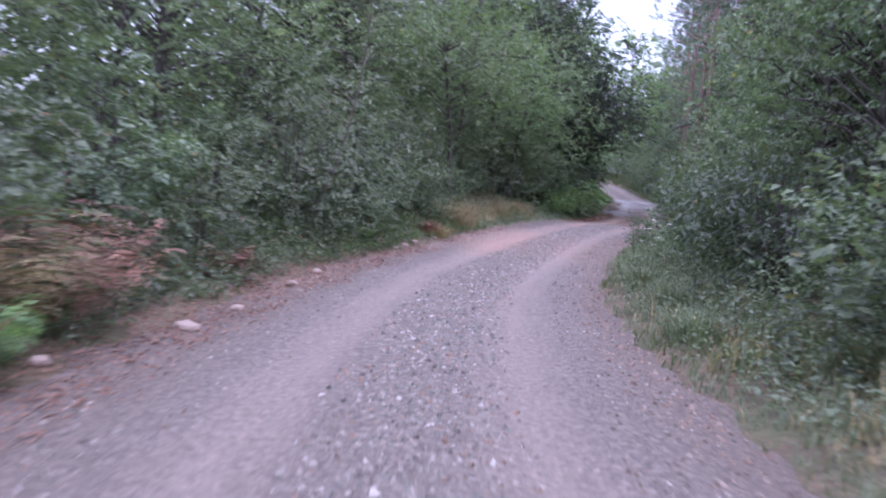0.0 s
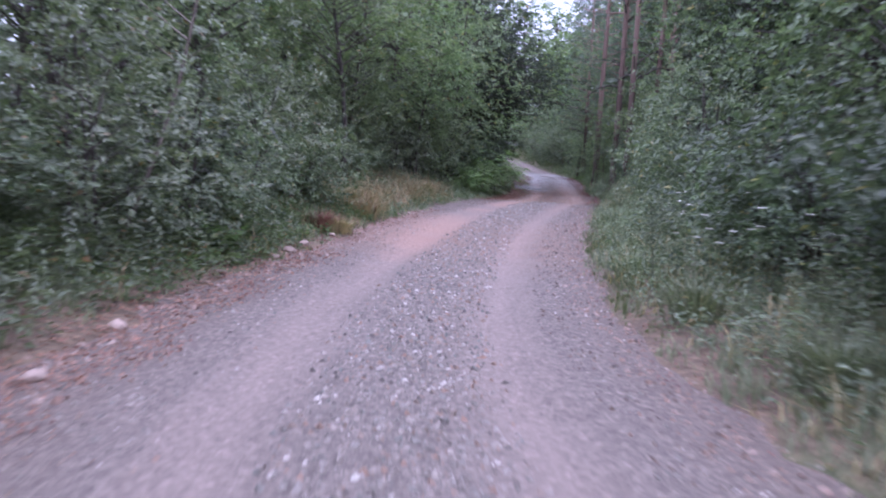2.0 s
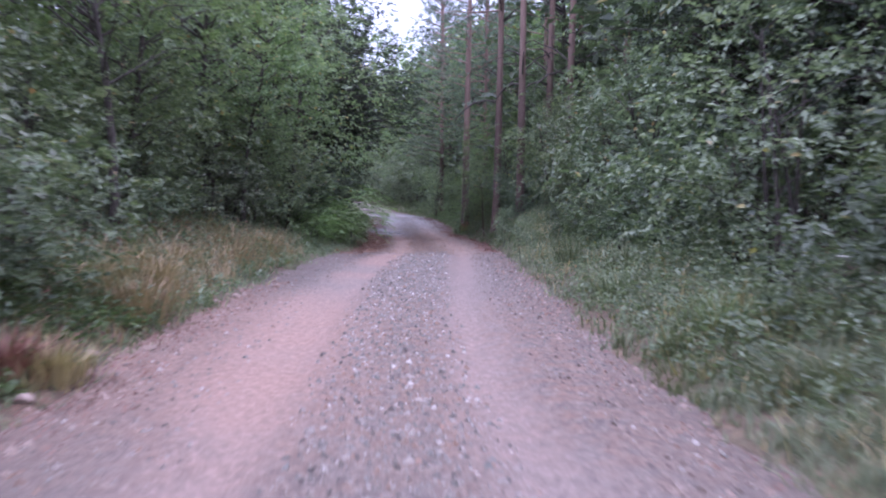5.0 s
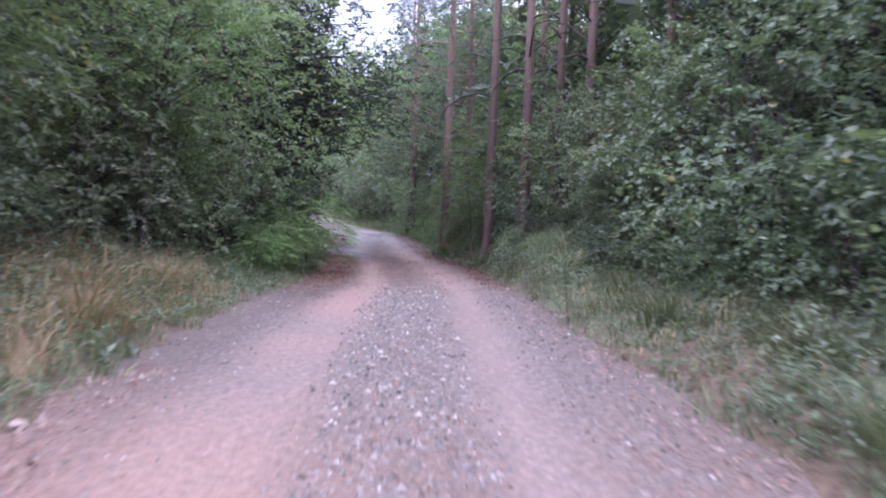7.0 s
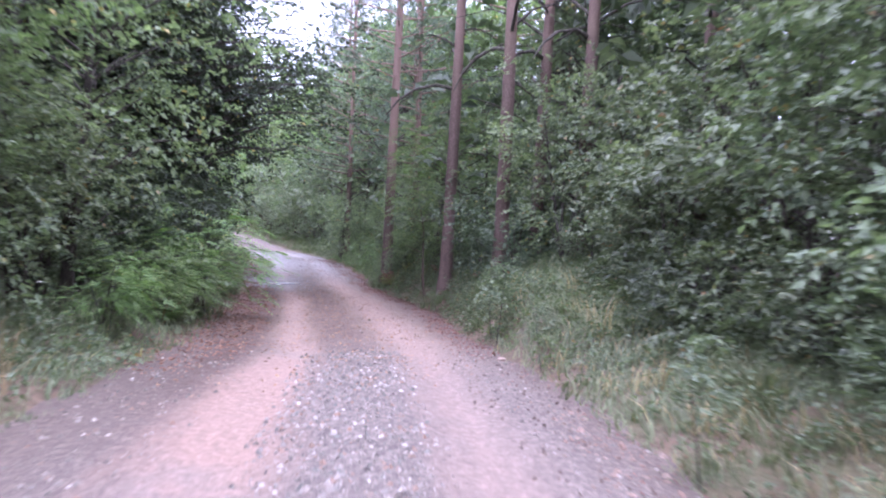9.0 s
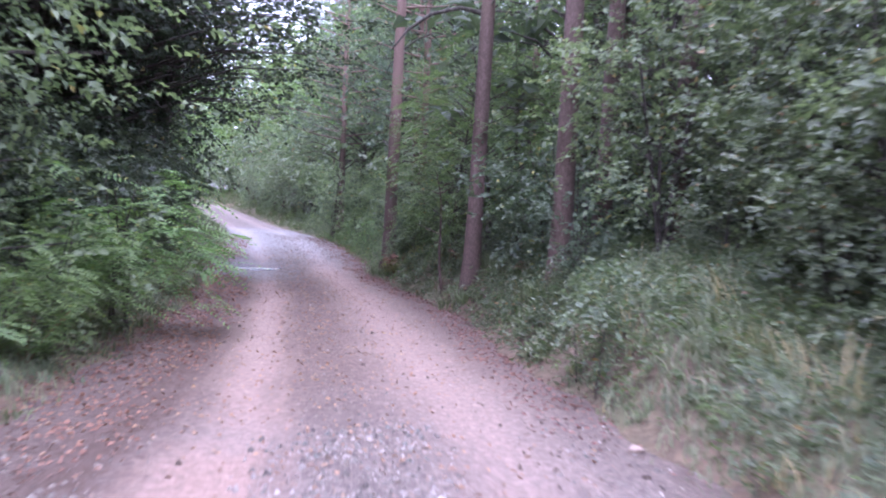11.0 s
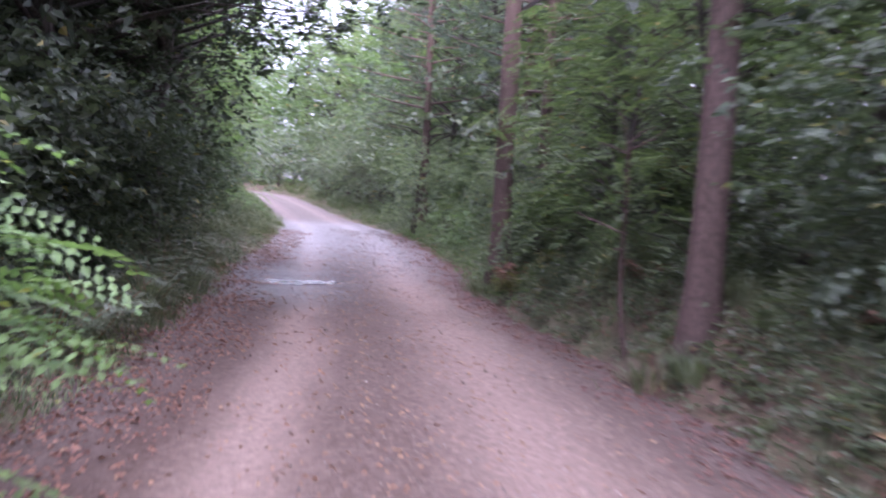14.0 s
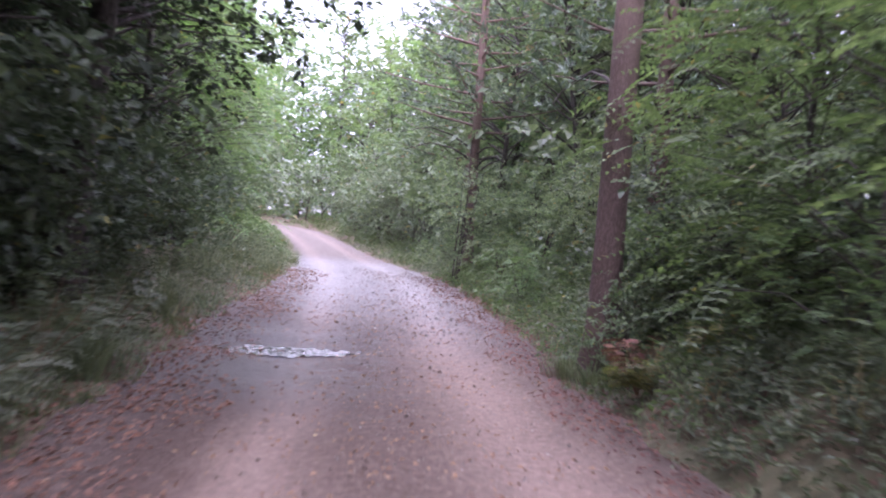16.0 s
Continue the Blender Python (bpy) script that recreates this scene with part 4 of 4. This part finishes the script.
blades("dry_grass", 38, 3500, 3, 50, 1, 0.2, 1.6, 0.36, GRASS_DRY, "dry grass between shrubs on the verge")


def herbs(name, seed, n, y0, y1, side, d0, d1, height, leaf, mat, label):
    """Low weeds: short upright stalks of small leaves, higher away from the track."""
    rng = np.random.default_rng(seed)
    per = 9
    k = n // per
    y = rng.uniform(y0, y1, k)
    g = rng.random(k) ** 0.8
    half = half_left(y) if side < 0 else half_right(y)
    x = mid_x(y) + side * (half + d0 + (d1 - d0) * g) * 1.04
    z = ground_height(x, y)
    h = height * (0.25 + 0.75 * g) * rng.uniform(0.5, 1.3, k)
    f = np.tile(np.linspace(0.25, 1, per), k)
    base = np.stack([np.repeat(x, per), np.repeat(y, per), np.repeat(z, per) + np.repeat(h, per) * f], 1) + rng.normal(0, 0.035, (k * per, 3))
    a = rng.uniform(0, 6.283, k * per)
    ax = unit(np.stack([np.cos(a), np.sin(a), rng.normal(0.1, 0.35, k * per)], 1))
    size = leaf * rng.uniform(0.5, 1.3, k * per)
    v, fc = leaf_blades(base, ax, unit(np.array([0, 0, 1.0]) + rng.normal(0, 0.4, (k * per, 3))), size, size * 0.5, 0.2, 0.15)
    tagged(new(name, mesh_of(name, v, fc, mat)), label, "weeds", kind="stuff")


herbs("verge_weeds", 61, 20000, 0, 18, -1, 0.12, 1.7, 0.85, 0.08, LEAF_SHRUB, "low green weeds at the foot of the shrubs")
herbs("verge_weeds", 68, 14000, 13, 23, -1, 0.15, 2.2, 0.45, 0.07, LEAF_ASH, "low grey-green weeds along the edge")
herbs("verge_weeds", 62, 9000, 22, 36, -1, 0.6, 2.8, 0.5, 0.07, LEAF_GREY, "low grey-green weeds in the dry grass")
herbs("verge_weeds", 69, 9000, 21, 34, -1, 0.1, 2.4, 0.5, 0.075, LEAF_SHRUB, "green weeds rising through the dry grass")
herbs("withered_weeds", 70, 4500, 20, 33, -1, 0.8, 3.0, 0.7, 0.05, LITTER, "withered brown weed stalks in the dry grass")
herbs("verge_weeds", 63, 17000, 2, 24, 1, 0.25, 1.8, 0.85, 0.06, LEAF_GREY, "grey-green weeds on the verge")
herbs("verge_weeds", 64, 19000, 18, 38, 1, 0.2, 2.6, 0.45, 0.06, LEAF_SHRUB, "green weeds in the verge grass")
herbs("verge_weeds", 67, 16000, 34, 46, 1, 0.1, 2.6, 0.36, 0.065, LEAF_SHRUB, "green weeds on the bank below the pines")
herbs("bank_weeds", 72, 10000, 31, 41, 1, 0.6, 3.0, 0.45, 0.07, LEAF_GREY, "grey-green weeds on the bank")
herbs("bank_weeds", 75, 9000, 32, 42, 1, 0.05, 1.9, 0.3, 0.06, LEAF_ASH, "yellowish green weeds on the bank")
herbs("bank_weeds", 77, 10000, 36, 46, 1, -0.05, 1.4, 0.36, 0.07, LEAF_SHRUB, "green weeds round the foot of the pines")
herbs("edge_weeds", 76, 9000, 45, 60, 1, 0.05, 1.5, 0.5, 0.08, LEAF_ASH, "yellowish green weeds at the edge of the track")
herbs("bend_weeds", 73, 10000, 64, 106, 1, 0.3, 3.6, 0.9, 0.13, LEAF_ASH, "tall green weeds along the far bend")
herbs("bend_weeds", 74, 6000, 64, 106, -1, 0.3, 2.6, 0.8, 0.13, LEAF_ASH, "tall green weeds along the far bend")
herbs("bank_weeds", 71, 9000, 35, 48, 1, -0.1, 1.2, 0.3, 0.06, LEAF_GREY, "low grey-green weeds on the bank")
herbs("verge_weeds", 65, 16000, 44, 72, 1, 0.2, 1.8, 0.5, 0.075, LEAF_SHRUB, "green weeds at the foot of the pines")
herbs("verge_weeds", 66, 14000, 36, 70, -1, 0.25, 1.5, 0.45, 0.075, LEAF_GREY, "low weeds under the dark oaks")


def litter(name, seed, n, y0, y1, side, d0, d1, size=0.03):
    rng = np.random.default_rng(seed)
    # thickest midway along its stretch, in drifts
    y = y0 + (y1 - y0) * rng.beta(1.5, 1.5, n)
    d = d0 + (d1 - d0) * np.clip(rng.beta(2, 2, n) + 0.16 * wave(y, y * 0.3, 1.1), 0, 1)
    half = half_left(y) if side < 0 else half_right(y)
    x = mid_x(y) + side * (half + d)
    z = np.maximum(ground_height(x, y), road_height(x, y)) + rng.uniform(0.004, 0.02, n)
    a = rng.uniform(0, 6.283, n)
    ax = unit(np.stack([np.cos(a), np.sin(a), rng.normal(0, 0.15, n)], 1))
    v, f = leaf_blades(np.stack([x, y, z], 1), ax, unit(np.array([0, 0, 1.0]) + rng.normal(0, 0.25, (n, 3))), size * rng.uniform(0.5, 1.2, n), size * 0.6, 0.2, 0.1)
    tagged(new(name, mesh_of(name, v, f, LITTER)), "brown dead leaves along the edge of the track", "leaves", kind="stuff")


litter("leaf_litter", 40, 5500, 0, 18, -1, -0.55, 0.5, 0.04)
litter("leaf_litter", 41, 5000, 15, 26, -1, -0.4, 1.2)
litter("leaf_litter", 42, 7500, 32, 60, -1, -0.75, 0.6, 0.05)
litter("leaf_litter", 43, 3000, 3, 34, 1, -0.3, 1.2)
litter("leaf_litter", 44, 8000, 33, 60, 1, -0.55, 0.7, 0.045)
litter("scattered_leaves", 45, 2600, 31, 56, 1, -3.4, -0.3, 0.045)


def gravel(name, seed, n, y0, y1, lo, hi, small, large, mat, label):
    """Loose stones: squashed uneven octahedra half sunk in the surface."""
    rng = np.random.default_rng(seed)
    y = rng.uniform(y0, y1, n)
    o = lo + (hi - lo) * rng.beta(1.6, 1.6, n)
    x = mid_x(y) + o
    z = road_height(x, y)
    s = small + (large - small) * rng.random(n) ** 2.6
    base = np.array([[1, 0, -0.3], [0, 1, -0.3], [-1, 0, -0.3], [0, -1, -0.3], [0.35, 0.1, 0.9], [-0.35, -0.1, 0.75]])
    v = base[None] * (s[:, None, None] * 0.5) * rng.uniform(0.6, 1.2, (n, 6, 1)) * [1, 1, 0.7] + rng.normal(0, 0.08, (n, 6, 3)) * s[:, None, None]
    a = rng.uniform(0, 6.283, n)
    ca, sa = np.cos(a)[:, None], np.sin(a)[:, None]
    v = np.stack([v[..., 0] * ca - v[..., 1] * sa, v[..., 0] * sa + v[..., 1] * ca, v[..., 2]], -1)
    v += np.stack([x, y, z + s * 0.12], 1)[:, None]
    f = np.array([[0, 1, 4], [1, 2, 5], [1, 5, 4], [2, 3, 5], [3, 0, 4], [3, 4, 5]])
    f = (f[None] + np.arange(n)[:, None, None] * 6).reshape(-1, 3)
    tagged(new(name, mesh_of(name, v.reshape(-1, 3), f, mat)), label, "gravel", kind="stuff")


gravel("loose_gravel", 51, 17000, 2, 34, -0.62, 0.62, 0.011, 0.058, PEBBLE, "loose grey gravel between the wheel tracks")
gravel("loose_gravel", 52, 3500, 2, 34, 1.0, 2.0, 0.008, 0.045, PEBBLE, "loose grey gravel at the edge of the track")
gravel("loose_gravel", 53, 4500, 2, 34, -2.1, -1.0, 0.008, 0.045, PEBBLE, "loose grey gravel at the edge of the track")
gravel("loose_gravel", 54, 3200, 34, 60, -0.7, 1.5, 0.008, 0.03, PEBBLE, "scattered gravel on the damp track")
gravel("earth_clods", 55, 240, 32, 54, -1.4, 1.6, 0.015, 0.06, CLOD, "dark clods of earth on the track")
gravel("reddish_crumbs", 56, 2200, 10, 26, -2.5, -1.6, 0.012, 0.075, ROCK, "pale reddish crumbs of earth and stone at the edge")
gravel("reddish_crumbs", 58, 2000, 2, 30, 1.35, 2.1, 0.012, 0.06, ROCK, "reddish crumbs of earth and stone at the edge")
gravel("dark_gravel", 59, 2500, 2, 34, 0.95, 1.9, 0.01, 0.045, CLOD, "dark gravel beside the wheel track")
gravel("wet_gravel", 57, 1800, 50, 62, -0.2, 1.5, 0.012, 0.06, PEBBLE, "grey gravel washed over the damp track")


def undergrowth(name, seed, n, side, o0, o1, y0, y1, height, leaf, mat, label):
    """Dense low growth deep in the wood."""
    rng = np.random.default_rng(seed)
    y = rng.uniform(y0, y1, n)
    x = mid_x(y) + side * rng.uniform(o0, o1, n)
    z = ground_height(x, y) + height * rng.random(n) ** 1.2 * (0.8 + 0.25 * wave(x, y, 0.5))
    a = rng.uniform(0, 6.283, n)
    ax = unit(np.stack([np.cos(a), np.sin(a), rng.normal(0, 0.3, n)], 1))
    s = leaf * rng.uniform(0.6, 1.3, n)
    v, f = leaf_blades(np.stack([x, y, z], 1), ax, unit(np.array([0, 0, 0.7]) + rng.normal(0, 0.6, (n, 3))), s, s * 0.6, 0.2, 0.15)
    tagged(new(name, mesh_of(name, v, f, mat)), label, "undergrowth", kind="stuff")


undergrowth("far_undergrowth", 58, 18000, -1, 15, 21, -5, 125, 8.0, 0.54, LEAF_OAK, "dense undergrowth deep in the wood")
undergrowth("far_undergrowth", 59, 20000, 1, 16.5, 22, -5, 125, 8.0, 0.54, LEAF_OAK, "dense undergrowth deep in the wood")
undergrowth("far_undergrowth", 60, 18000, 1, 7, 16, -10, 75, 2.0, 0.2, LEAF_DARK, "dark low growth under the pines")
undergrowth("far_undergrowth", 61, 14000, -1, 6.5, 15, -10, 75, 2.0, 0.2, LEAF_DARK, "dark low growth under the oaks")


def far_thicket():
    """Dense growth that closes the view beyond the bend."""
    rng = np.random.default_rng(64)
    n = 22000
    x, y = rng.uniform(-14, 42, n), rng.uniform(113, 126, n)
    z = ground_height(x, np.minimum(y, 119)) + (11.5 + 3.5 * wave(x, y, 0.35)) * rng.random(n) ** 1.1
    keep = np.abs(lateral(x, np.minimum(y, 119.0))) > 2.2
    x, y, z = x[keep], y[keep], z[keep]
    n = len(x)
    a = rng.uniform(0, 6.283, n)
    ax = unit(np.stack([np.cos(a), np.sin(a), rng.normal(0, 0.3, n)], 1))
    v, f = leaf_blades(np.stack([x, y, z], 1), ax, unit(np.array([0, 0, 0.7]) + rng.normal(0, 0.6, (n, 3))), 0.55 * rng.uniform(0.6, 1.3, n), 0.34, 0.2, 0.15)
    tagged(new("far_thicket", mesh_of("far_thicket", v, f, LEAF_ASH)), "light green thicket beyond the far bend", "undergrowth", kind="stuff")


far_thicket()


# ---- single things along the track ----
def puddle():
    """Rippled water in the hollow of the wheel track."""
    rng = np.random.default_rng(71)
    n, rings = 96, 26
    a = np.linspace(0, 2 * np.pi, n, endpoint=False)
    r = 1 + 0.12 * np.sin(3 * a + 1) + 0.1 * np.sin(7 * a) + np.convolve(np.tile(rng.normal(0, 0.06, n), 3), np.ones(5) / 5, "same")[n:2 * n]
    px, py = float(mid_x(49.35)) - 1.06, 49.33
    k = np.linspace(0, 1, rings + 1)[1:, None]
    x, y = (k * 0.71 * r * np.cos(a)).ravel(), (k * 0.34 * r * np.sin(a)).ravel()
    ripple = np.sin(24 * y + 17 * x + 2 * np.sin(6 * x)) + 0.8 * np.sin(31 * y - 34 * x + 1.7 * np.sin(9 * y + 2)) + 0.8 * np.sin(40 * y + 52 * x + np.sin(15 * x))
    ripple *= np.clip((x + 0.5) / 0.2, 0.06, 1)   # the far end of the water lies calm
    z = PUDDLE_Z + 0.017 + 0.0085 * ripple
    v = np.concatenate([[[px, py, PUDDLE_Z + 0.021]], np.stack([px + x, py + y, z], 1)])
    f = [(0, i + 1, (i + 1) % n + 1) for i in range(n)]
    for j in range(rings - 1):
        b0, b1 = 1 + j * n, 1 + (j + 1) * n
        f += [(b0 + i, b1 + i, b1 + (i + 1) % n, b0 + (i + 1) % n) for i in range(n)]
    tagged(new("puddle", mesh_of("puddle", v, f, WATER, True)), "shallow puddle shining in the wheel track", "puddle", kind="structure")


puddle()


def rock(seed, size, px, py):
    rng = np.random.default_rng(seed)
    bm = bmesh.new()
    bmesh.ops.create_icosphere(bm, subdivisions=2, radius=size * 0.5)
    for v in bm.verts:
        k = 1 + 0.35 * noise.noise(v.co * (3 / size) + Vector((seed, 0, 0))) + rng.normal(0, 0.05)
        v.co = Vector((v.co.x * k * 1.25, v.co.y * k, v.co.z * k * 0.7))
    me = bpy.data.meshes.new("rock")
    bm.to_mesh(me)
    bm.free()
    me.materials.append(ROCK)
    ob = tagged(new("rock", me), "pale weathered stone lying at the edge of the track", "rock", "edge stones")
    ob.matrix_basis = pose(px, py, float(max(ground_height(px, py), road_height(px, py))) + size * 0.16, 0, 0, seed * 47 % 360)


for i, (px, py, size) in enumerate(((-1.95, 7.0, 0.17), (-1.85, 8.3, 0.11), (-1.72, 10.45, 0.12), (-1.66, 12.05, 0.13), (-0.73, 17.15, 0.15), (-0.58, 17.9, 0.13), (-0.86, 16.5, 0.1),
                                    (-0.2, 19.3, 0.1), (0.05, 20.6, 0.11), (-1.3, 14.9, 0.1), (1.35, 24.2, 0.09), (1.1, 23.6, 0.07), (7.9, 33.0, 0.08), (11.0, 40.9, 0.1), (-2.3, 5.2, 0.12), (-2.25, 9.5, 0.1))):
    rock(80 + i, size, px, py)


def tuft(seed, px, py, height, n, mat, label, name="grass_tuft", spread=0.14):
    """A clump of arching blades."""
    rng = np.random.default_rng(seed)
    a = rng.uniform(0, 6.283, n)
    r = np.abs(rng.normal(0, spread, n))
    h = height * rng.uniform(0.5, 1.1, n)
    lean = h * rng.uniform(0.2, 1.0, n)
    w = rng.uniform(0.004, 0.008, n)
    dx, dy = np.cos(a), np.sin(a)
    v = np.empty((n, 5, 3))
    for i, (f, g) in enumerate(((0, 1), (0, -1), (0.55, 0.8), (0.55, -0.8), (1, 0))):
        v[:, i, 0] = dx * (r + lean * f ** 2) - dy * w * g
        v[:, i, 1] = dy * (r + lean * f ** 2) + dx * w * g
        v[:, i, 2] = -0.02 + h * f * (1 - 0.35 * f * lean / h)
    b = np.arange(n)[:, None] * 5
    fc = np.concatenate([b + [0, 1, 3], b + [0, 3, 2], b + [2, 3, 4]], 1).reshape(-1, 3)
    ob = tagged(new(name, mesh_of(name, v.reshape(-1, 3), fc, mat)), label, "grass", "tufts")
    ob.matrix_basis = pose(px, py, float(ground_height(px, py)))


tuft(91, -0.35, 19.7, 0.42, 420, LITTER, "rusty dead grass tuft at the edge", spread=0.16)
tuft(92, -0.1, 19.75, 0.32, 300, GRASS_DRY, "dead straw-coloured grass tuft at the edge")
for i, (y, d) in enumerate(((21.5, -2.3), (23.0, -2.6), (24.6, -2.9), (26.2, -2.5), (27.5, -3.1), (29.0, -2.7))):
    px, py, pz = spot(y, d)
    tuft(93 + i, px, py, 0.55, 260, GRASS_DRY, "tall dry grass tuft on the verge", spread=0.2)
for i, (y, d) in enumerate(((8.5, 2.3), (10.4, 2.4), (13.0, 2.3), (16.2, 2.2), (18.6, 2.4), (20.7, 2.6), (23.1, 2.3), (25.0, 2.8), (27.4, 2.5), (30.0, 2.8), (44.6, -2.4), (46.8, -2.3), (50.2, -2.5))):
    px, py, pz = spot(y, d)
    tuft(110 + i, px, py, 0.5, 240, GRASS_GREEN, "green grass tuft leaning over the track's edge", spread=0.18)


def bracken(seed, px, py, n, size, mat, label):
    """Bracken: stalks that arch out and carry feathered fronds."""
    rng = np.random.default_rng(seed)
    root = tagged(new("bracken"), label, "fern", "brackens")
    for i in range(n):
        S, D = [], []
        a = rng.uniform(0, 6.283)
        d = np.array([np.cos(a), np.sin(a), rng.uniform(0.7, 1.4)])
        d /= np.linalg.norm(d)
        top = d * size * rng.uniform(0.5, 0.9)
        v, f = tubes([(np.array([[0, 0, -0.03], top * 0.5 + [0, 0, 0.03], top]), np.array([0.006, 0.005, 0.003]))], 4)
        stalk = part("stalk", mesh_of("stalk", v, f, TWIG_DRY, True), root)
        for k in range(7):
            f = 0.3 + 0.7 * k / 6
            for sg in (1, -1):
                sd = np.array([-d[1], d[0], 0.05]) * sg + d * 0.35
                S.append(top * f)
                D.append(sd / np.linalg.norm(sd))
        v, f = fronds(rng, np.array(S), np.array(D), 8, size * 0.34, 0.05, 0.022)
        tagged(part("frond", mesh_of("frond", v, f, mat), stalk), kind="stuff")
    root.matrix_basis = pose(px, py, float(ground_height(px, py)), 0, 0, rng.uniform(0, 360))


for i, (px, py, n, size, mat, label) in enumerate((
        (-2.7, 6.2, 14, 1.2, LITTER, "rust-brown dead bracken under the shrubs"), (-2.75, 5.5, 12, 1.0, GRASS_DRY, "straw-coloured dead bracken under the shrubs"), (-2.85, 7.3, 10, 1.0, LITTER, "rust-brown dead bracken under the shrubs"),
        (-2.45, 9.9, 7, 0.55, LITTER, "rust-brown dead bracken under the shrubs"), (-2.5, 4.6, 9, 0.7, LEAF_BRIGHT, "fresh green bracken beside the track"),
        (-1.5, 16.1, 9, 0.5, LEAF_BRIGHT, "fresh green bracken beside the track"), (6.75, 43.6, 10, 0.8, LEAF_GREY, "pale green bracken under the oaks"),
        (7.2, 45.0, 10, 0.8, LEAF_GREY, "pale green bracken under the oaks"), (6.45, 42.4, 9, 0.8, LEAF_GREY, "pale green bracken under the oaks"),
        (7.35, 47.0, 11, 0.9, LEAF_GREY, "pale green bracken under the oaks"), (7.7, 47.9, 11, 0.85, LEAF_GREY, "pale green bracken under the oaks"), (7.15, 46.1, 10, 0.85, LEAF_GREY, "pale green bracken under the oaks"),
        (11.75, 43.2, 5, 0.45, LITTER, "rust-brown dead bracken at the foot of the pine"), (10.9, 39.4, 4, 0.35, LITTER, "rust-brown dead bracken at the foot of the pine"),
        (11.75, 46.5, 4, 0.5, LEAF_YELLOW, "yellowing bracken at the edge of the track"), (11.95, 46.9, 7, 0.55, LITTER, "red-brown dead bracken at the edge of the track"), (12.1, 46.2, 3, 0.45, LEAF_YELLOW, "yellowing bracken at the edge of the track"), (4.75, 36.4, 9, 0.7, LEAF_BRIGHT, "fresh green bracken beside the track"))):
    bracken(140 + i, px, py, n, size, mat, label)


def wildflower(seed, px, py, height):
    """A white umbel on a thin stalk."""
    rng = np.random.default_rng(seed)
    root = tagged(new("wildflower"), "white umbel flower standing in the grass", "flower", "umbel flowers")
    top = np.array([rng.normal(0, 0.06), rng.normal(0, 0.06), height])
    v, f = tubes([(np.array([[0, 0, -0.03], top * 0.5, top]), np.array([0.004, 0.003, 0.002]))], 5)
    part("stalk", mesh_of("stalk", v, f, GRASS_GREEN, True), root)
    n = 46
    a, r = rng.uniform(0, 6.283, n), 0.03 * np.sqrt(rng.random(n))
    base = top + np.stack([r * np.cos(a), r * np.sin(a), 0.012 - r * r * 6], 1)
    v, f = leaf_blades(base, unit(np.stack([np.cos(a), np.sin(a), rng.normal(0, 0.2, n)], 1)), unit(np.array([0, 0, 1.0]) + rng.normal(0, 0.2, (n, 3))), 0.012, 0.01, 0.1, 0.05)
    part("flower_head", mesh_of("flower_head", v, f, PETAL), root, "white flat flower head")
    root.matrix_basis = pose(px, py, float(ground_height(px, py)))


for i, (y, d, h) in enumerate(((32.6, 3.0, 0.75), (31.2, -3.2, 0.7), (30.6, -2.9, 0.6), (31.8, -2.7, 0.65), (29.7, -3.3, 0.6), (17.4, 2.6, 0.7), (18.3, 2.9, 0.8), (16.1, 2.7, 0.75), (19.2, 2.8, 0.7),
                               (26.2, 3.2, 0.6), (28.4, 3.0, 0.65), (51.5, 2.6, 0.6), (54.0, 2.8, 0.6), (37.3, -2.6, 0.5))):
    px, py, pz = spot(y, d)
    wildflower(170 + i, px, py, h)


flowers = random.Random(8)
for i in range(30):
    px, py, pz = spot(flowers.uniform(11.5, 17.5), flowers.uniform(2.25, 3.3))
    wildflower(300 + i, px, py, flowers.uniform(0.55, 0.95))


def dead_sapling(seed, px, py, lean_deg, turn, length, label, bark=BARK_PALE):
    """A leaning dead stem with a few bare branches."""
    rng = np.random.default_rng(seed)
    root = tagged(new("dead_sapling"), label, "tree", "dead saplings")
    h = np.linspace(0, 1, 8)
    pts = np.stack([0.08 * length * np.sin(2.5 * h), 0.04 * length * np.sin(5 * h), -0.1 + length * h], 1)
    v, f = tubes([(pts, 0.028 * (1 - 0.75 * h))], 7)
    part("trunk", mesh_of("trunk", v, f, bark, True), root)
    for k in range(7):
        g = rng.uniform(0.35, 0.95)
        b = np.array([np.interp(g, h, pts[:, j]) for j in range(3)])
        a = rng.uniform(0, 6.283)
        d = np.array([np.cos(a), np.sin(a), 0.5]) * length * rng.uniform(0.08, 0.19)
        q = np.array([b, b + d * 0.5 + rng.normal(0, 0.02, 3), b + d])
        v, f = tubes([(q, np.array([0.01, 0.007, 0.003]))], 4)
        part("branch", mesh_of("branch", v, f, bark, True), root)
    root.matrix_basis = pose(px, py, float(ground_height(px, py)), 0, 0, turn) @ pose(0, 0, 0, 0, lean_deg, 0)


dead_sapling(192, 4.3, 15.6, 24, 0, 2.6, "pale leaning dead sapling in the shrubs")
dead_sapling(193, -2.3, 14.6, 8, 0, 4.6, "bare leaning stem among the shrubs")
dead_sapling(194, 10.95, 42.3, -14, 25, 2.2, "thin reddish leaning stem near the foot of the pine", BARK_PINE)
dead_sapling(195, 12.1, 46.0, 30, 20, 0.9, "broken leaning stem at the edge of the track")

for i, (px, py) in enumerate(((10.7, 41.05), (11.15, 41.0), (10.65, 41.5), (10.2, 37.5), (10.5, 37.55), (10.1, 37.9), (11.9, 47.6), (12.15, 47.5), (11.9, 48.1))):
    tuft(210 + i, px, py, 0.32, 160, GRASS_GREEN, "short grass tuft at the foot of a pine", spread=0.12)
